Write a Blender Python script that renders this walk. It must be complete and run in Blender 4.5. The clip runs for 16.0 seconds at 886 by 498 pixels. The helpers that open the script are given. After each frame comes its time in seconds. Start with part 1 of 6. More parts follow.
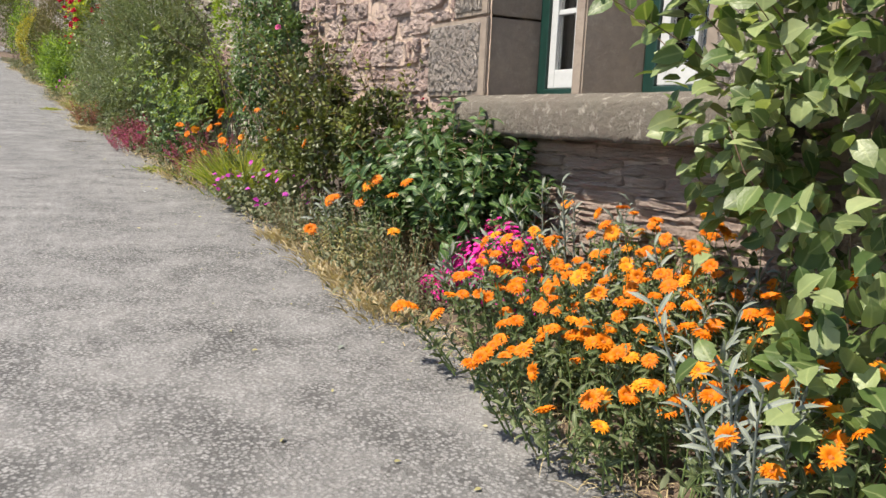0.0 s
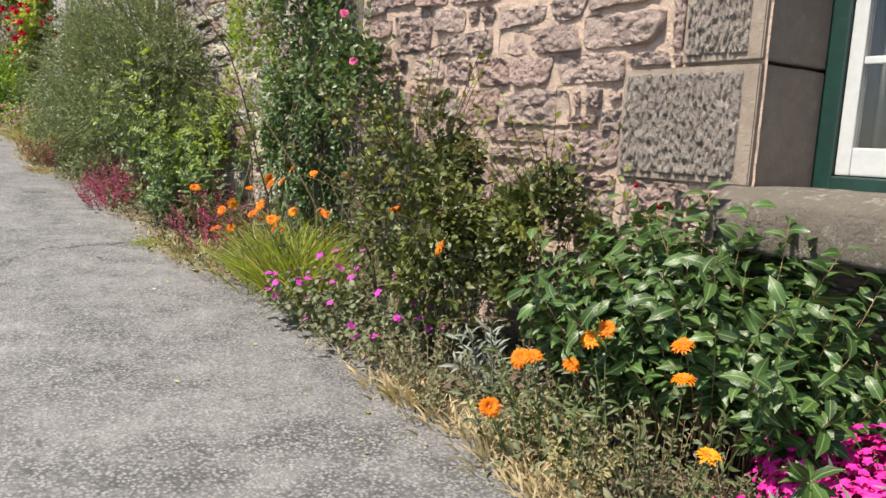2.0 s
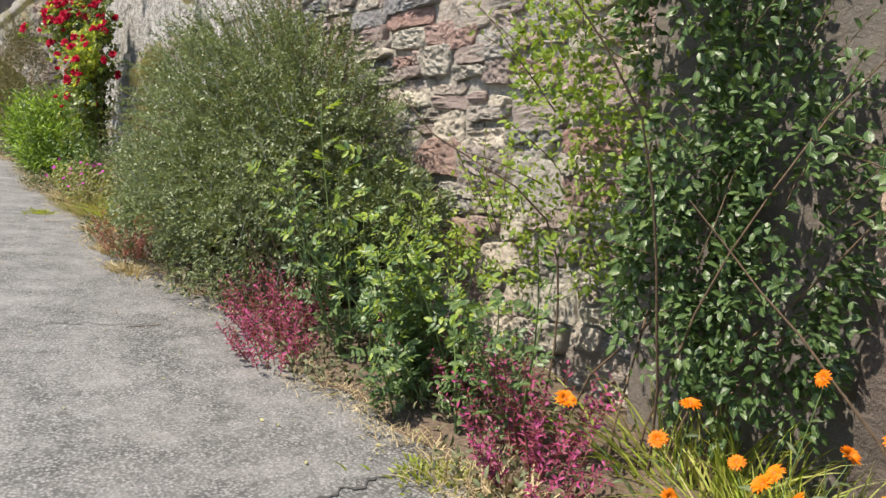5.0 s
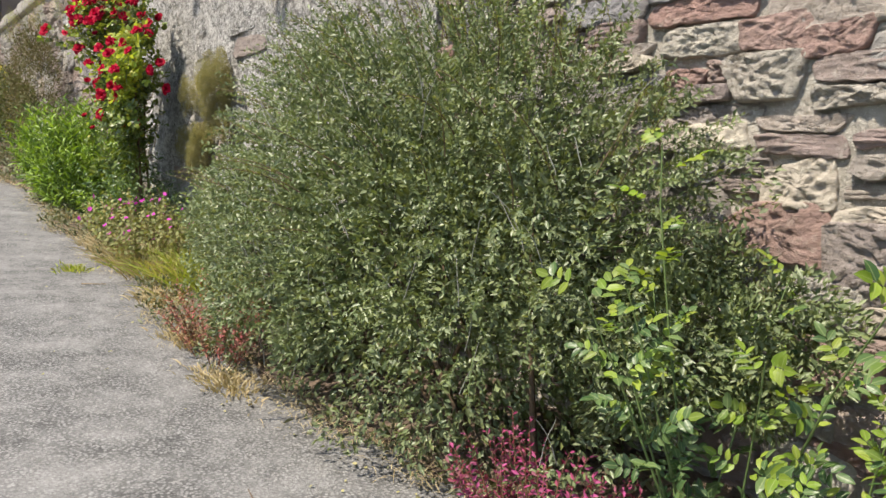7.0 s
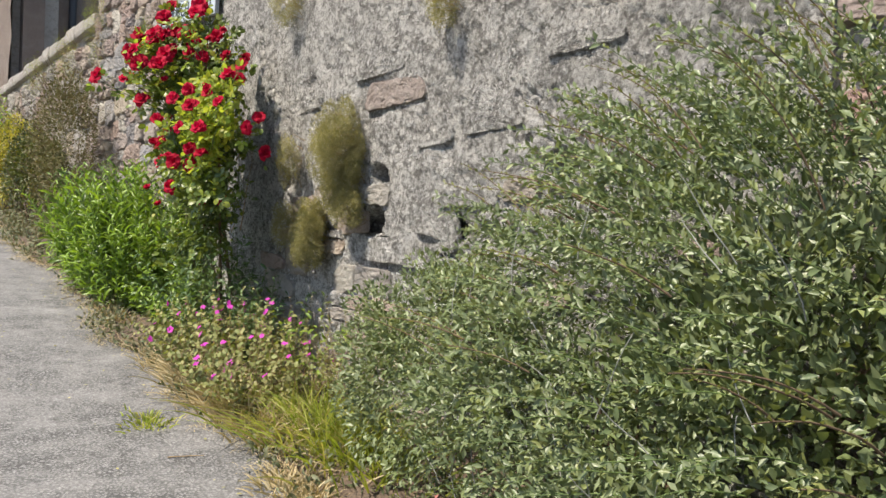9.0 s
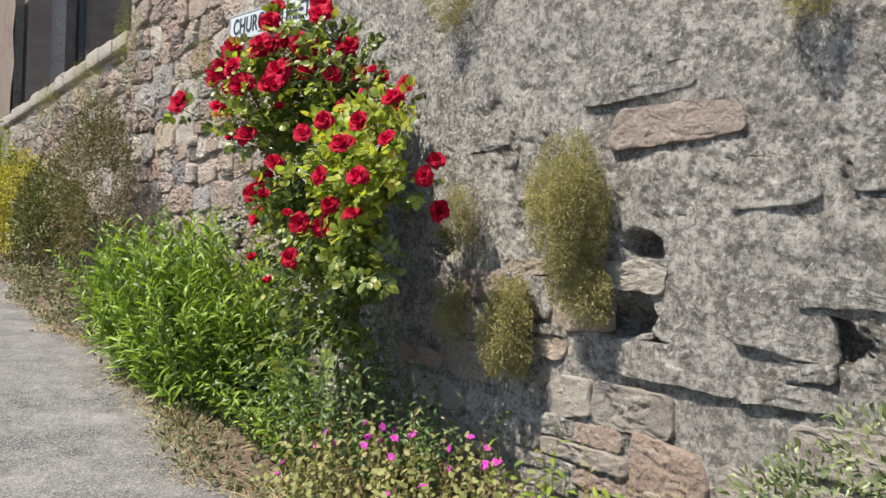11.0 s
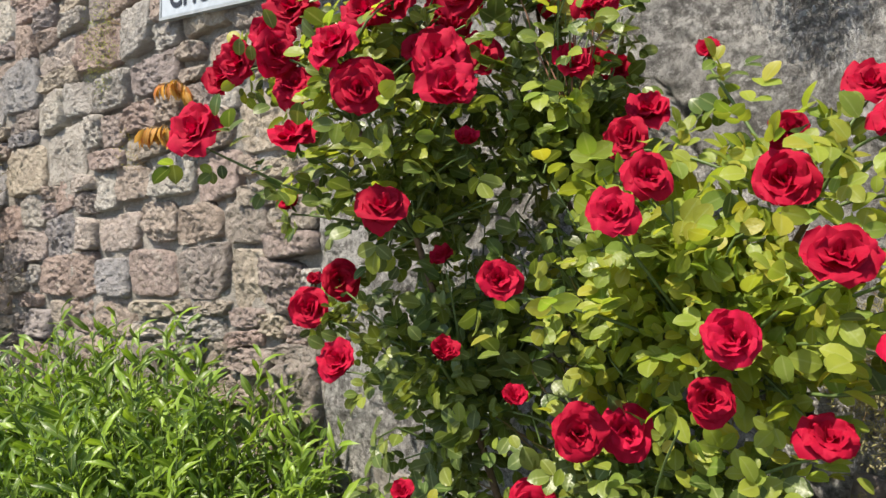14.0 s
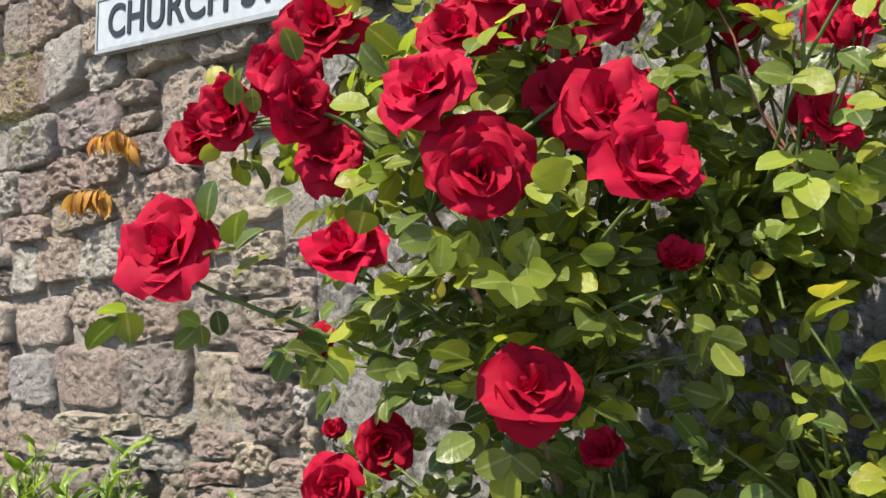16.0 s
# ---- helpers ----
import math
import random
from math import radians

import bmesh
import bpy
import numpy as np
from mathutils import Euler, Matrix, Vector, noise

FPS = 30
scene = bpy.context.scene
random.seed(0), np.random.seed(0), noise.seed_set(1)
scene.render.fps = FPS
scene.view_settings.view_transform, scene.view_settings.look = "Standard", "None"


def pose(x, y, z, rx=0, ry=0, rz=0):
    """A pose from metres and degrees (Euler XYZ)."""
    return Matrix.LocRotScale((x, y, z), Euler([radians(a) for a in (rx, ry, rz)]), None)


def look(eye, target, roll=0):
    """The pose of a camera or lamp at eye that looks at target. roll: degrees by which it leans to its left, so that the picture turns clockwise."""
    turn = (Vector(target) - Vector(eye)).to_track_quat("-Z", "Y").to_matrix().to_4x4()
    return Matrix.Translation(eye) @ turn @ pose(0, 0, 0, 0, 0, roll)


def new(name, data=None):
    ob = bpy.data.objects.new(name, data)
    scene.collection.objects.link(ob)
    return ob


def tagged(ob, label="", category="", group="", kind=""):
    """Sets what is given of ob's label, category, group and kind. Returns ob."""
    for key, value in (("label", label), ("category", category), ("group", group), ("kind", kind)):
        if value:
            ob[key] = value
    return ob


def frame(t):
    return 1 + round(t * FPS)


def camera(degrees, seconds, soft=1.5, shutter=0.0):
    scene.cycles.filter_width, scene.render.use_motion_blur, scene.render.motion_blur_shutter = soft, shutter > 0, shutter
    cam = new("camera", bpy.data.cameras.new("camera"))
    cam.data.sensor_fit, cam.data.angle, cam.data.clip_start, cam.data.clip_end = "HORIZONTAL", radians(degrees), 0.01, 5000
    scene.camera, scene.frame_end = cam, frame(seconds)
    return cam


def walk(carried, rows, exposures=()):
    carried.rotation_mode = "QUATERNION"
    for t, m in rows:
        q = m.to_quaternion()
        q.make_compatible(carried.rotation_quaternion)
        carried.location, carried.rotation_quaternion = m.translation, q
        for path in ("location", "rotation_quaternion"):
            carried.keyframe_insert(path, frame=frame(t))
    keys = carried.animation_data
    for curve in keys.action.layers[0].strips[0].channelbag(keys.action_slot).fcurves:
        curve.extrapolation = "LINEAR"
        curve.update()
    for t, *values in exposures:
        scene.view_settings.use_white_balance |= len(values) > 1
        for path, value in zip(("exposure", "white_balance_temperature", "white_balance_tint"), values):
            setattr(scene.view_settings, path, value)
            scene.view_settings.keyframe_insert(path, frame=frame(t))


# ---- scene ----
cam = camera(60.2, 16.0)
PATH = [
    (0, (0.0, 0.0, 1.0), (1.091, 1.647, 0.691), 2.7),
    (0.5, (0.053, 0.44, 1.063), (1.181, 2.065, 0.768), 3.0),
    (1, (0.055, 0.849, 1.117), (1.223, 2.448, 0.839), 3.3),
    (1.5, (0.013, 1.276, 1.18), (1.217, 2.851, 0.916), 3.6),
    (2, (0.024, 1.732, 1.216), (1.247, 3.294, 0.962), 3.6),
    (2.5, (-0.005, 2.194, 1.279), (1.229, 3.748, 1.029), 3.5),
    (3, (-0.064, 2.611, 1.342), (1.17, 4.166, 1.099), 3.4),
    (3.5, (-0.025, 3.06, 1.387), (1.203, 4.621, 1.154), 3.3),
    (4, (-0.027, 3.515, 1.414), (1.191, 5.087, 1.202), 3.2),
    (6.5, (0.158, 5.799, 1.639), (1.381, 7.373, 1.475), 3.0),
    (7, (0.116, 6.291, 1.693), (1.347, 7.858, 1.526), 2.8),
    (7.5, (0.182, 6.798, 1.711), (1.415, 8.364, 1.551), 2.4),
    (8, (0.203, 7.302, 1.765), (1.435, 8.871, 1.626), 1.9),
    (8.5, (0.196, 7.781, 1.855), (1.429, 9.353, 1.761), 2.0),
    (9, (0.247, 8.266, 1.927), (1.469, 9.849, 1.878), 2.3),
    (9.5, (0.226, 8.722, 2.008), (1.438, 10.313, 1.994), 2.6),
    (12, (0.277, 10.773, 2.255), (1.591, 12.28, 2.277), 0.1),
    (12.5, (0.347, 11.175, 2.339), (1.719, 12.63, 2.34), -0.6),
    (13, (0.494, 11.525, 2.382), (1.93, 12.917, 2.38), -1.0),
    (13.5, (0.576, 11.854, 2.459), (2.076, 13.176, 2.471), -1.2),
    (14, (0.616, 12.141, 2.544), (2.166, 13.405, 2.581), -1.5),
    (14.5, (0.74, 12.364, 2.586), (2.325, 13.582, 2.647), -1.8),
    (15, (0.863, 12.524, 2.641), (2.473, 13.708, 2.729), -2.1),
    (15.5, (0.908, 12.672, 2.701), (2.538, 13.826, 2.807), -2.5),
    (16, (0.962, 12.734, 2.743), (2.6, 13.875, 2.866), -2.8),
]
walk(cam, [(t, look(eye, target, roll)) for t, eye, target, roll in PATH], [(0, 0.84), (16, 0.84)])


# ---- daylight: a high sun across the street, clear sky ----
TO_SUN = Vector((-0.52, 0.09, 0.85)).normalized()
world = bpy.data.worlds.new("world")
scene.world = world
world.use_nodes = True
sky = world.node_tree.nodes.new("ShaderNodeTexSky")
sky.sky_type, sky.sun_disc = "NISHITA", False
sky.sun_elevation = math.asin(TO_SUN.z)
sky.sun_rotation = math.atan2(TO_SUN.x, TO_SUN.y)
world.node_tree.links.new(sky.outputs[0], world.node_tree.nodes["Background"].inputs[0])
world.node_tree.nodes["Background"].inputs[1].default_value = 0.115
sun = new("sun", bpy.data.lights.new("sun", "SUN"))
sun.data.energy, sun.data.angle, sun.data.color = 5.0, radians(0.6), (1.0, 0.91, 0.77)
sun.matrix_world = look(TO_SUN * 30, (0, 0, 0))


# ---- materials ----
def nodes_of(name):
    m = bpy.data.materials.new(name)
    m.use_nodes = True
    t = m.node_tree
    return m, t, t.nodes, t.links, t.nodes["Principled BSDF"]


def ramp(t, source, colours):
    r = t.nodes.new("ShaderNodeValToRGB")
    e = r.color_ramp.elements
    while len(e) < len(colours):
        e.new(0.5)
    for k, c in enumerate(colours):
        e[k].position = k / (len(colours) - 1)
        e[k].color = (*c, 1)
    t.links.new(source, r.inputs[0])
    return r.outputs[0]


def noise_tex(t, scale, detail=4, rough=0.6, vec=None, stretch=None):
    n = t.nodes.new("ShaderNodeTexNoise")
    n.inputs["Scale"].default_value, n.inputs["Detail"].default_value, n.inputs["Roughness"].default_value = scale, detail, rough
    if vec is None:
        vec = t.nodes.new("ShaderNodeTexCoord").outputs["Object"]
    if stretch:
        mp = t.nodes.new("ShaderNodeMapping")
        mp.inputs["Scale"].default_value = stretch
        t.links.new(vec, mp.inputs[0])
        vec = mp.outputs[0]
    t.links.new(vec, n.inputs["Vector"])
    return n.outputs["Fac"]


def mix_col(t, fac, a, b, mode="MIX"):
    x = t.nodes.new("ShaderNodeMix")
    x.data_type, x.blend_type = "RGBA", mode
    for sock, val in ((x.inputs[0], fac), (x.inputs[6], a), (x.inputs[7], b)):
        if isinstance(val, (int, float)):
            sock.default_value = val
        elif isinstance(val, tuple):
            sock.default_value = (*val, 1)
        else:
            t.links.new(val, sock)
    return x.outputs[2]


def contrast(t, source, lo, hi):
    r = t.nodes.new("ShaderNodeMapRange")
    r.inputs[1].default_value, r.inputs[2].default_value = lo, hi
    t.links.new(source, r.inputs[0])
    return r.outputs[0]


def bumped(t, bsdf, height, strength, distance, after=None):
    b = t.nodes.new("ShaderNodeBump")
    b.inputs["Strength"].default_value, b.inputs["Distance"].default_value = strength, distance
    t.links.new(height, b.inputs["Height"])
    if after is not None:
        t.links.new(after, b.inputs["Normal"])
    t.links.new(b.outputs[0], bsdf.inputs["Normal"])
    return b.outputs[0]


def world_pos(t):
    return t.nodes.new("ShaderNodeNewGeometry").outputs["Position"]


def stone_material(name, colours, strata=(3, 3, 16), grain=60, bump=0.9, lichen=0.35, layer_depth=0.02, dimple=0.0):
    m, t, n, l, b = nodes_of(name)
    pos = world_pos(t)
    rnd = n.new("ShaderNodeObjectInfo").outputs["Random"]
    base = ramp(t, rnd, colours)
    big = noise_tex(t, 5, 5, 0.65, pos)
    col = mix_col(t, contrast(t, big, 0.3, 0.75), base, (0.16, 0.12, 0.1), "MIX")
    col = mix_col(t, 0.55, col, base)
    layers = noise_tex(t, 4, 4, 0.7, pos, strata)
    col = mix_col(t, contrast(t, layers, 0.35, 0.7), mix_col(t, 0.28, col, (0.1, 0.07, 0.06)), col)
    spots = noise_tex(t, 22, 5, 0.7, pos)
    lf = n.new("ShaderNodeMath")
    lf.operation = "MULTIPLY"
    lf.inputs[1].default_value = lichen
    l.new(contrast(t, spots, 0.55, 0.72), lf.inputs[0])
    col = mix_col(t, lf.outputs[0], col, (0.58, 0.54, 0.46))
    l.new(col, b.inputs["Base Color"])
    b.inputs["Roughness"].default_value = 0.9
    b1 = bumped(t, b, layers, bump, layer_depth)
    fine = noise_tex(t, grain, 6, 0.75, pos)
    if dimple:
        hacked = n.new("ShaderNodeTexVoronoi")
        hacked.inputs["Scale"].default_value = 46
        swirl = n.new("ShaderNodeVectorMath")
        swirl.operation = "MULTIPLY_ADD"
        swirl.inputs[1].default_value = (0.02, 0.02, 0.02)
        warp = n.new("ShaderNodeTexNoise")
        warp.inputs["Scale"].default_value = 30
        l.new(pos, warp.inputs["Vector"])
        l.new(warp.outputs["Color"], swirl.inputs[0])
        l.new(pos, swirl.inputs[2])
        l.new(swirl.outputs[0], hacked.inputs["Vector"])
        b1 = bumped(t, b, hacked.outputs["Distance"], 1.0, dimple, b1)
    bumped(t, b, fine, bump, 0.02, b1)
    return m


def mortar_material(name, c1, c2, c3, bump=0.8, stain=(0.12, 0.1, 0.08)):
    m, t, n, l, b = nodes_of(name)
    pos = world_pos(t)
    big = noise_tex(t, 2.2, 6, 0.65, pos)
    mid = noise_tex(t, 14, 6, 0.7, pos)
    fine = noise_tex(t, 95, 4, 0.7, pos)
    col = ramp(t, contrast(t, big, 0.32, 0.68), [c1, c2, c3])
    col = mix_col(t, contrast(t, mid, 0.5, 0.72), col, mix_col(t, 0.6, col, stain))
    col = mix_col(t, contrast(t, fine, 0.55, 0.75), col, tuple(min(0.8, 1.45 * q) for q in c3))
    l.new(col, b.inputs["Base Color"])
    b.inputs["Roughness"].default_value = 0.95
    b1 = bumped(t, b, mid, bump, 0.05)
    bumped(t, b, fine, bump, 0.01, b1)
    return m


def crust_material():
    """Old lime render: pale crust, grey weathering that has run down it, dark pits and pores."""
    m, t, n, l, b = nodes_of("crumbling_lime_render")
    pos = world_pos(t)
    big = noise_tex(t, 1.6, 6, 0.65, pos)
    runs = noise_tex(t, 6, 6, 0.7, pos, (1, 1.6, 0.7))
    scab = noise_tex(t, 13, 8, 0.78, pos, (1, 1, 1.3))
    pore = noise_tex(t, 48, 6, 0.75, pos)
    col = ramp(t, contrast(t, big, 0.32, 0.68), [(0.44, 0.416, 0.385), (0.54, 0.515, 0.483), (0.58, 0.543, 0.495)])
    col = mix_col(t, contrast(t, runs, 0.4, 0.56), mix_col(t, 0.5, col, (0.2, 0.19, 0.178)), mix_col(t, 0.35, col, (0.66, 0.64, 0.61)))
    col = mix_col(t, contrast(t, scab, 0.43, 0.52), mix_col(t, 0.68, col, (0.11, 0.102, 0.093)), col)
    col = mix_col(t, contrast(t, pore, 0.4, 0.5), mix_col(t, 0.62, col, (0.07, 0.063, 0.056)), col)
    col = mix_col(t, contrast(t, pore, 0.54, 0.62), col, (0.66, 0.64, 0.61))
    l.new(col, b.inputs["Base Color"])
    b.inputs["Roughness"].default_value = 0.95
    b1 = bumped(t, b, scab, 0.9, 0.012)
    b2 = bumped(t, b, noise_tex(t, 24, 7, 0.8, pos), 1.0, 0.016, b1)
    bumped(t, b, pore, 1.0, 0.01, b2)
    return m


def leaf_material(name, colours, shine=0.45, through_light=0.35, veins=True, patch=None):
    m, t, n, l, b = nodes_of(name)
    geo = n.new("ShaderNodeNewGeometry")
    col = ramp(t, geo.outputs["Random Per Island"], colours)
    blot = noise_tex(t, 9, 3, 0.6, geo.outputs["Position"])
    col = mix_col(t, contrast(t, blot, 0.35, 0.7), mix_col(t, 0.35, col, (0.03, 0.05, 0.015)), col)
    if patch:
        wide = noise_tex(t, 3.4, 3, 0.6, geo.outputs["Position"])
        col = mix_col(t, contrast(t, wide, 0.42, 0.66), col, mix_col(t, 0.6, col, patch))
        deep = noise_tex(t, 5.5, 3, 0.6, geo.outputs["Position"], (1.3, 0.7, 1.0))
        col = mix_col(t, contrast(t, deep, 0.3, 0.5), mix_col(t, 0.55, col, (0.03, 0.045, 0.026)), col)
    if veins:
        at = n.new("ShaderNodeAttribute")
        at.attribute_name = "vein"
        col = mix_col(t, contrast(t, at.outputs["Fac"], 0.84, 1.05), col, mix_col(t, 0.4, col, (0.5, 0.55, 0.25)))
    l.new(col, b.inputs["Base Color"])
    b.inputs["Roughness"].default_value = shine
    b.inputs["Specular IOR Level"].default_value = 0.35
    bumped(t, b, noise_tex(t, 150, 2, 0.5, geo.outputs["Position"]), 0.25, 0.004)
    tr = n.new("ShaderNodeBsdfTranslucent")
    l.new(mix_col(t, 1.0, col, (1.0, 1.0, 0.45), "MULTIPLY"), tr.inputs[0])
    mixer = n.new("ShaderNodeMixShader")
    mixer.inputs[0].default_value = through_light
    l.new(b.outputs[0], mixer.inputs[1])
    l.new(tr.outputs[0], mixer.inputs[2])
    l.new(mixer.outputs[0], n["Material Output"].inputs[0])
    return m


def petal_material(name, a, c, through_light=0.3, rough=0.6):
    m, t, n, l, b = nodes_of(name)
    info = n.new("ShaderNodeObjectInfo").outputs["Random"]
    pos = n.new("ShaderNodeNewGeometry").outputs["Position"]
    col = mix_col(t, contrast(t, noise_tex(t, 60, 3, 0.6, pos), 0.3, 0.7), a, c)
    col = mix_col(t, info, col, a)
    l.new(col, b.inputs["Base Color"])
    b.inputs["Roughness"].default_value = rough
    b.inputs["Specular IOR Level"].default_value = 0.25
    tr = n.new("ShaderNodeBsdfTranslucent")
    l.new(col, tr.inputs[0])
    mixer = n.new("ShaderNodeMixShader")
    mixer.inputs[0].default_value = through_light
    l.new(b.outputs[0], mixer.inputs[1])
    l.new(tr.outputs[0], mixer.inputs[2])
    l.new(mixer.outputs[0], n["Material Output"].inputs[0])
    return m


def plain_material(name, col, rough=0.6, grain=40, amount=0.25, bump=0.2, metal=0.0):
    m, t, n, l, b = nodes_of(name)
    pos = world_pos(t)
    f = noise_tex(t, grain, 5, 0.65, pos)
    g = noise_tex(t, grain / 9, 4, 0.6, pos)
    dark = tuple(x * (1 - amount) for x in col)
    light = tuple(min(1, x * (1 + amount * 0.6)) for x in col)
    c = mix_col(t, contrast(t, f, 0.35, 0.65), dark, light)
    c = mix_col(t, contrast(t, g, 0.35, 0.7), c, mix_col(t, 0.35, c, dark))
    l.new(c, b.inputs["Base Color"])
    b.inputs["Roughness"].default_value, b.inputs["Metallic"].default_value = rough, metal
    bumped(t, b, f, bump, 0.006)
    return m


def asphalt_material():
    """Worn asphalt: packed chippings of many greys, dark pits between them, broad worn and patched areas."""
    m, t, n, l, b = nodes_of("worn_asphalt")
    pos = world_pos(t)

    def stones_at(scale):
        v = n.new("ShaderNodeTexVoronoi")
        v.inputs["Scale"].default_value = scale
        l.new(pos, v.inputs["Vector"])
        c = n.new("ShaderNodeSeparateColor")
        l.new(v.outputs["Color"], c.inputs[0])
        return c.outputs[0], v.outputs["Distance"]

    chip, near = stones_at(88)
    chip2, near2 = stones_at(210)
    big = noise_tex(t, 0.8, 6, 0.65, pos)
    mid = noise_tex(t, 4.5, 6, 0.7, pos)
    grit = noise_tex(t, 26, 6, 0.75, pos)
    base = ramp(t, chip, [(0.15, 0.147, 0.144), (0.22, 0.216, 0.212), (0.26, 0.254, 0.25), (0.33, 0.323, 0.317)])
    small = ramp(t, chip2, [(0.13, 0.127, 0.124), (0.24, 0.235, 0.23), (0.38, 0.372, 0.365)])
    base = mix_col(t, 0.5, base, small)
    worn = contrast(t, noise_tex(t, 3.2, 7, 0.72, pos), 0.45, 0.85)
    pits = mix_col(t, contrast(t, near, 0.34, 0.58), base, mix_col(t, 0.88, base, (0.03, 0.029, 0.028)))
    pits = mix_col(t, contrast(t, grit, 0.4, 0.56), mix_col(t, 0.62, pits, (0.055, 0.053, 0.052)), pits)
    smooth = mix_col(t, 0.5, base, (0.285, 0.276, 0.27))
    base = mix_col(t, worn, pits, smooth)
    base = mix_col(t, contrast(t, mid, 0.42, 0.68), base, mix_col(t, 0.4, base, (0.33, 0.32, 0.312)))
    base = mix_col(t, contrast(t, big, 0.3, 0.7), base, mix_col(t, 0.22, base, (0.13, 0.126, 0.124)))
    l.new(base, b.inputs["Base Color"])
    b.inputs["Roughness"].default_value = 0.8
    b0 = bumped(t, b, near, -0.8, 0.012)
    b1 = bumped(t, b, chip, 0.6, 0.008, b0)
    b2 = bumped(t, b, grit, 0.7, 0.02, b1)
    bumped(t, b, mid, 0.4, 0.04, b2)
    return m


ASPHALT = asphalt_material()
CRACK = plain_material("crack_tar", (0.06, 0.057, 0.055), 0.9, 90, 0.4, 0.6)
SOIL = plain_material("dry_soil", (0.12, 0.085, 0.06), 0.95, 50, 0.5, 1.0)
PINK_STONE = stone_material("pink_sandstone", [(0.482, 0.358, 0.319), (0.549, 0.375, 0.33), (0.437, 0.353, 0.319), (0.594, 0.454, 0.398), (0.504, 0.353, 0.319)], (3, 3, 9), 40, bump=1.0, lichen=0.35, dimple=0.016)
THIN_STONE = stone_material("flaking_sandstone", [(0.46, 0.35, 0.29), (0.54, 0.42, 0.34), (0.44, 0.34, 0.29)], (2, 2, 34), bump=1.0, lichen=0.2)
MIXED_STONE = stone_material("mixed_fieldstone", [(0.44, 0.42, 0.39), (0.54, 0.5, 0.43), (0.33, 0.325, 0.33), (0.46, 0.38, 0.34), (0.6, 0.56, 0.48), (0.3, 0.3, 0.31), (0.42, 0.31, 0.27), (0.5, 0.45, 0.4)], (3, 3, 12), bump=0.9, lichen=0.5, dimple=0.009)
COBBLE_STONE = stone_material("pale_cobble", [(0.476, 0.425, 0.34), (0.527, 0.484, 0.399), (0.425, 0.374, 0.306)], (5, 5, 7), 50, bump=0.6, lichen=0.3, layer_depth=0.01, dimple=0.005)
DARK_STONE = stone_material("blue_grey_whinstone", [(0.24, 0.245, 0.26), (0.3, 0.3, 0.31), (0.2, 0.2, 0.215), (0.36, 0.355, 0.35)], (5, 5, 6), 50, bump=0.7, lichen=0.35, layer_depth=0.01, dimple=0.008)
RED_STONE = stone_material("red_sandstone", [(0.336, 0.2, 0.168), (0.36, 0.248, 0.216)], (4, 4, 9), 50, bump=0.8, lichen=0.3)
FLAKY_STONE = stone_material("flaking_layered_stone", [(0.439, 0.399, 0.347), (0.419, 0.315, 0.294), (0.379, 0.367, 0.326)], (2, 2, 30), 40, bump=1.0, lichen=0.5)
GREY_STONE = stone_material("weathered_grey_stone", [(0.368, 0.345, 0.31), (0.437, 0.414, 0.368), (0.322, 0.305, 0.282), (0.402, 0.368, 0.333)], (4, 4, 9), 45, bump=1.0, lichen=0.5)
CREAM_STONE = stone_material("cream_and_pink_stone", [(0.408, 0.3443, 0.2848), (0.3485, 0.2592, 0.2227), (0.4845, 0.4208, 0.323), (0.2805, 0.2465, 0.221), (0.3825, 0.2975, 0.2635)], (4, 4, 8), 45, bump=0.9, lichen=0.45, dimple=0.01)
TOOLED_STONE = stone_material("tooled_grey_sandstone", [(0.44, 0.39, 0.35), (0.48, 0.42, 0.37)], (26, 26, 12), 80, bump=1.0, lichen=0.15)
DRESSED_STONE = stone_material("dressed_sandstone", [(0.3, 0.245, 0.19), (0.27, 0.22, 0.175)], (6, 6, 6), 90, bump=0.35, lichen=0.15)
SILL_STONE = stone_material("weathered_sill_stone", [(0.2, 0.18, 0.14), (0.175, 0.16, 0.128)], (5, 5, 8), 50, bump=1.0, lichen=0.6)
PINK_MORTAR = mortar_material("pink_lime_mortar", (0.46, 0.345, 0.275), (0.52, 0.395, 0.315), (0.42, 0.32, 0.26))
GREY_MORTAR = mortar_material("grey_lime_mortar", (0.19, 0.175, 0.15), (0.26, 0.24, 0.21), (0.31, 0.285, 0.255))
PALE_MORTAR = mortar_material("pale_lime_mortar", (0.3, 0.275, 0.235), (0.36, 0.335, 0.29), (0.42, 0.39, 0.34))
RENDER = crust_material()
# cement darker than its own grey: shade behind the climbers is in the colour
SHADED_CEMENT = mortar_material("smooth_shaded_cement", (0.085, 0.072, 0.06), (0.115, 0.1, 0.086), (0.15, 0.135, 0.12), 0.35)
# brown render, darkened in colour for the shade the plants throw on it
SHADE_BROWN = mortar_material("shaded_brown_render", (0.06, 0.045, 0.036), (0.085, 0.066, 0.055), (0.12, 0.096, 0.08), 0.7)
WHITE_PAINT = plain_material("white_gloss_paint", (0.47, 0.48, 0.48), 0.35, 30, 0.08, 0.1)
GREEN_PAINT = plain_material("dark_green_paint", (0.006, 0.032, 0.024), 0.4, 30, 0.25, 0.15)
SIGN_WHITE = plain_material("sign_white", (0.4, 0.44, 0.48), 0.5, 25, 0.12, 0.1)
SIGN_EDGE = plain_material("sign_edge", (0.3, 0.32, 0.33), 0.5, 25, 0.2, 0.1)
BLACK_PAINT = plain_material("black_lettering", (0.015, 0.017, 0.022), 0.5, 30, 0.2, 0.1)
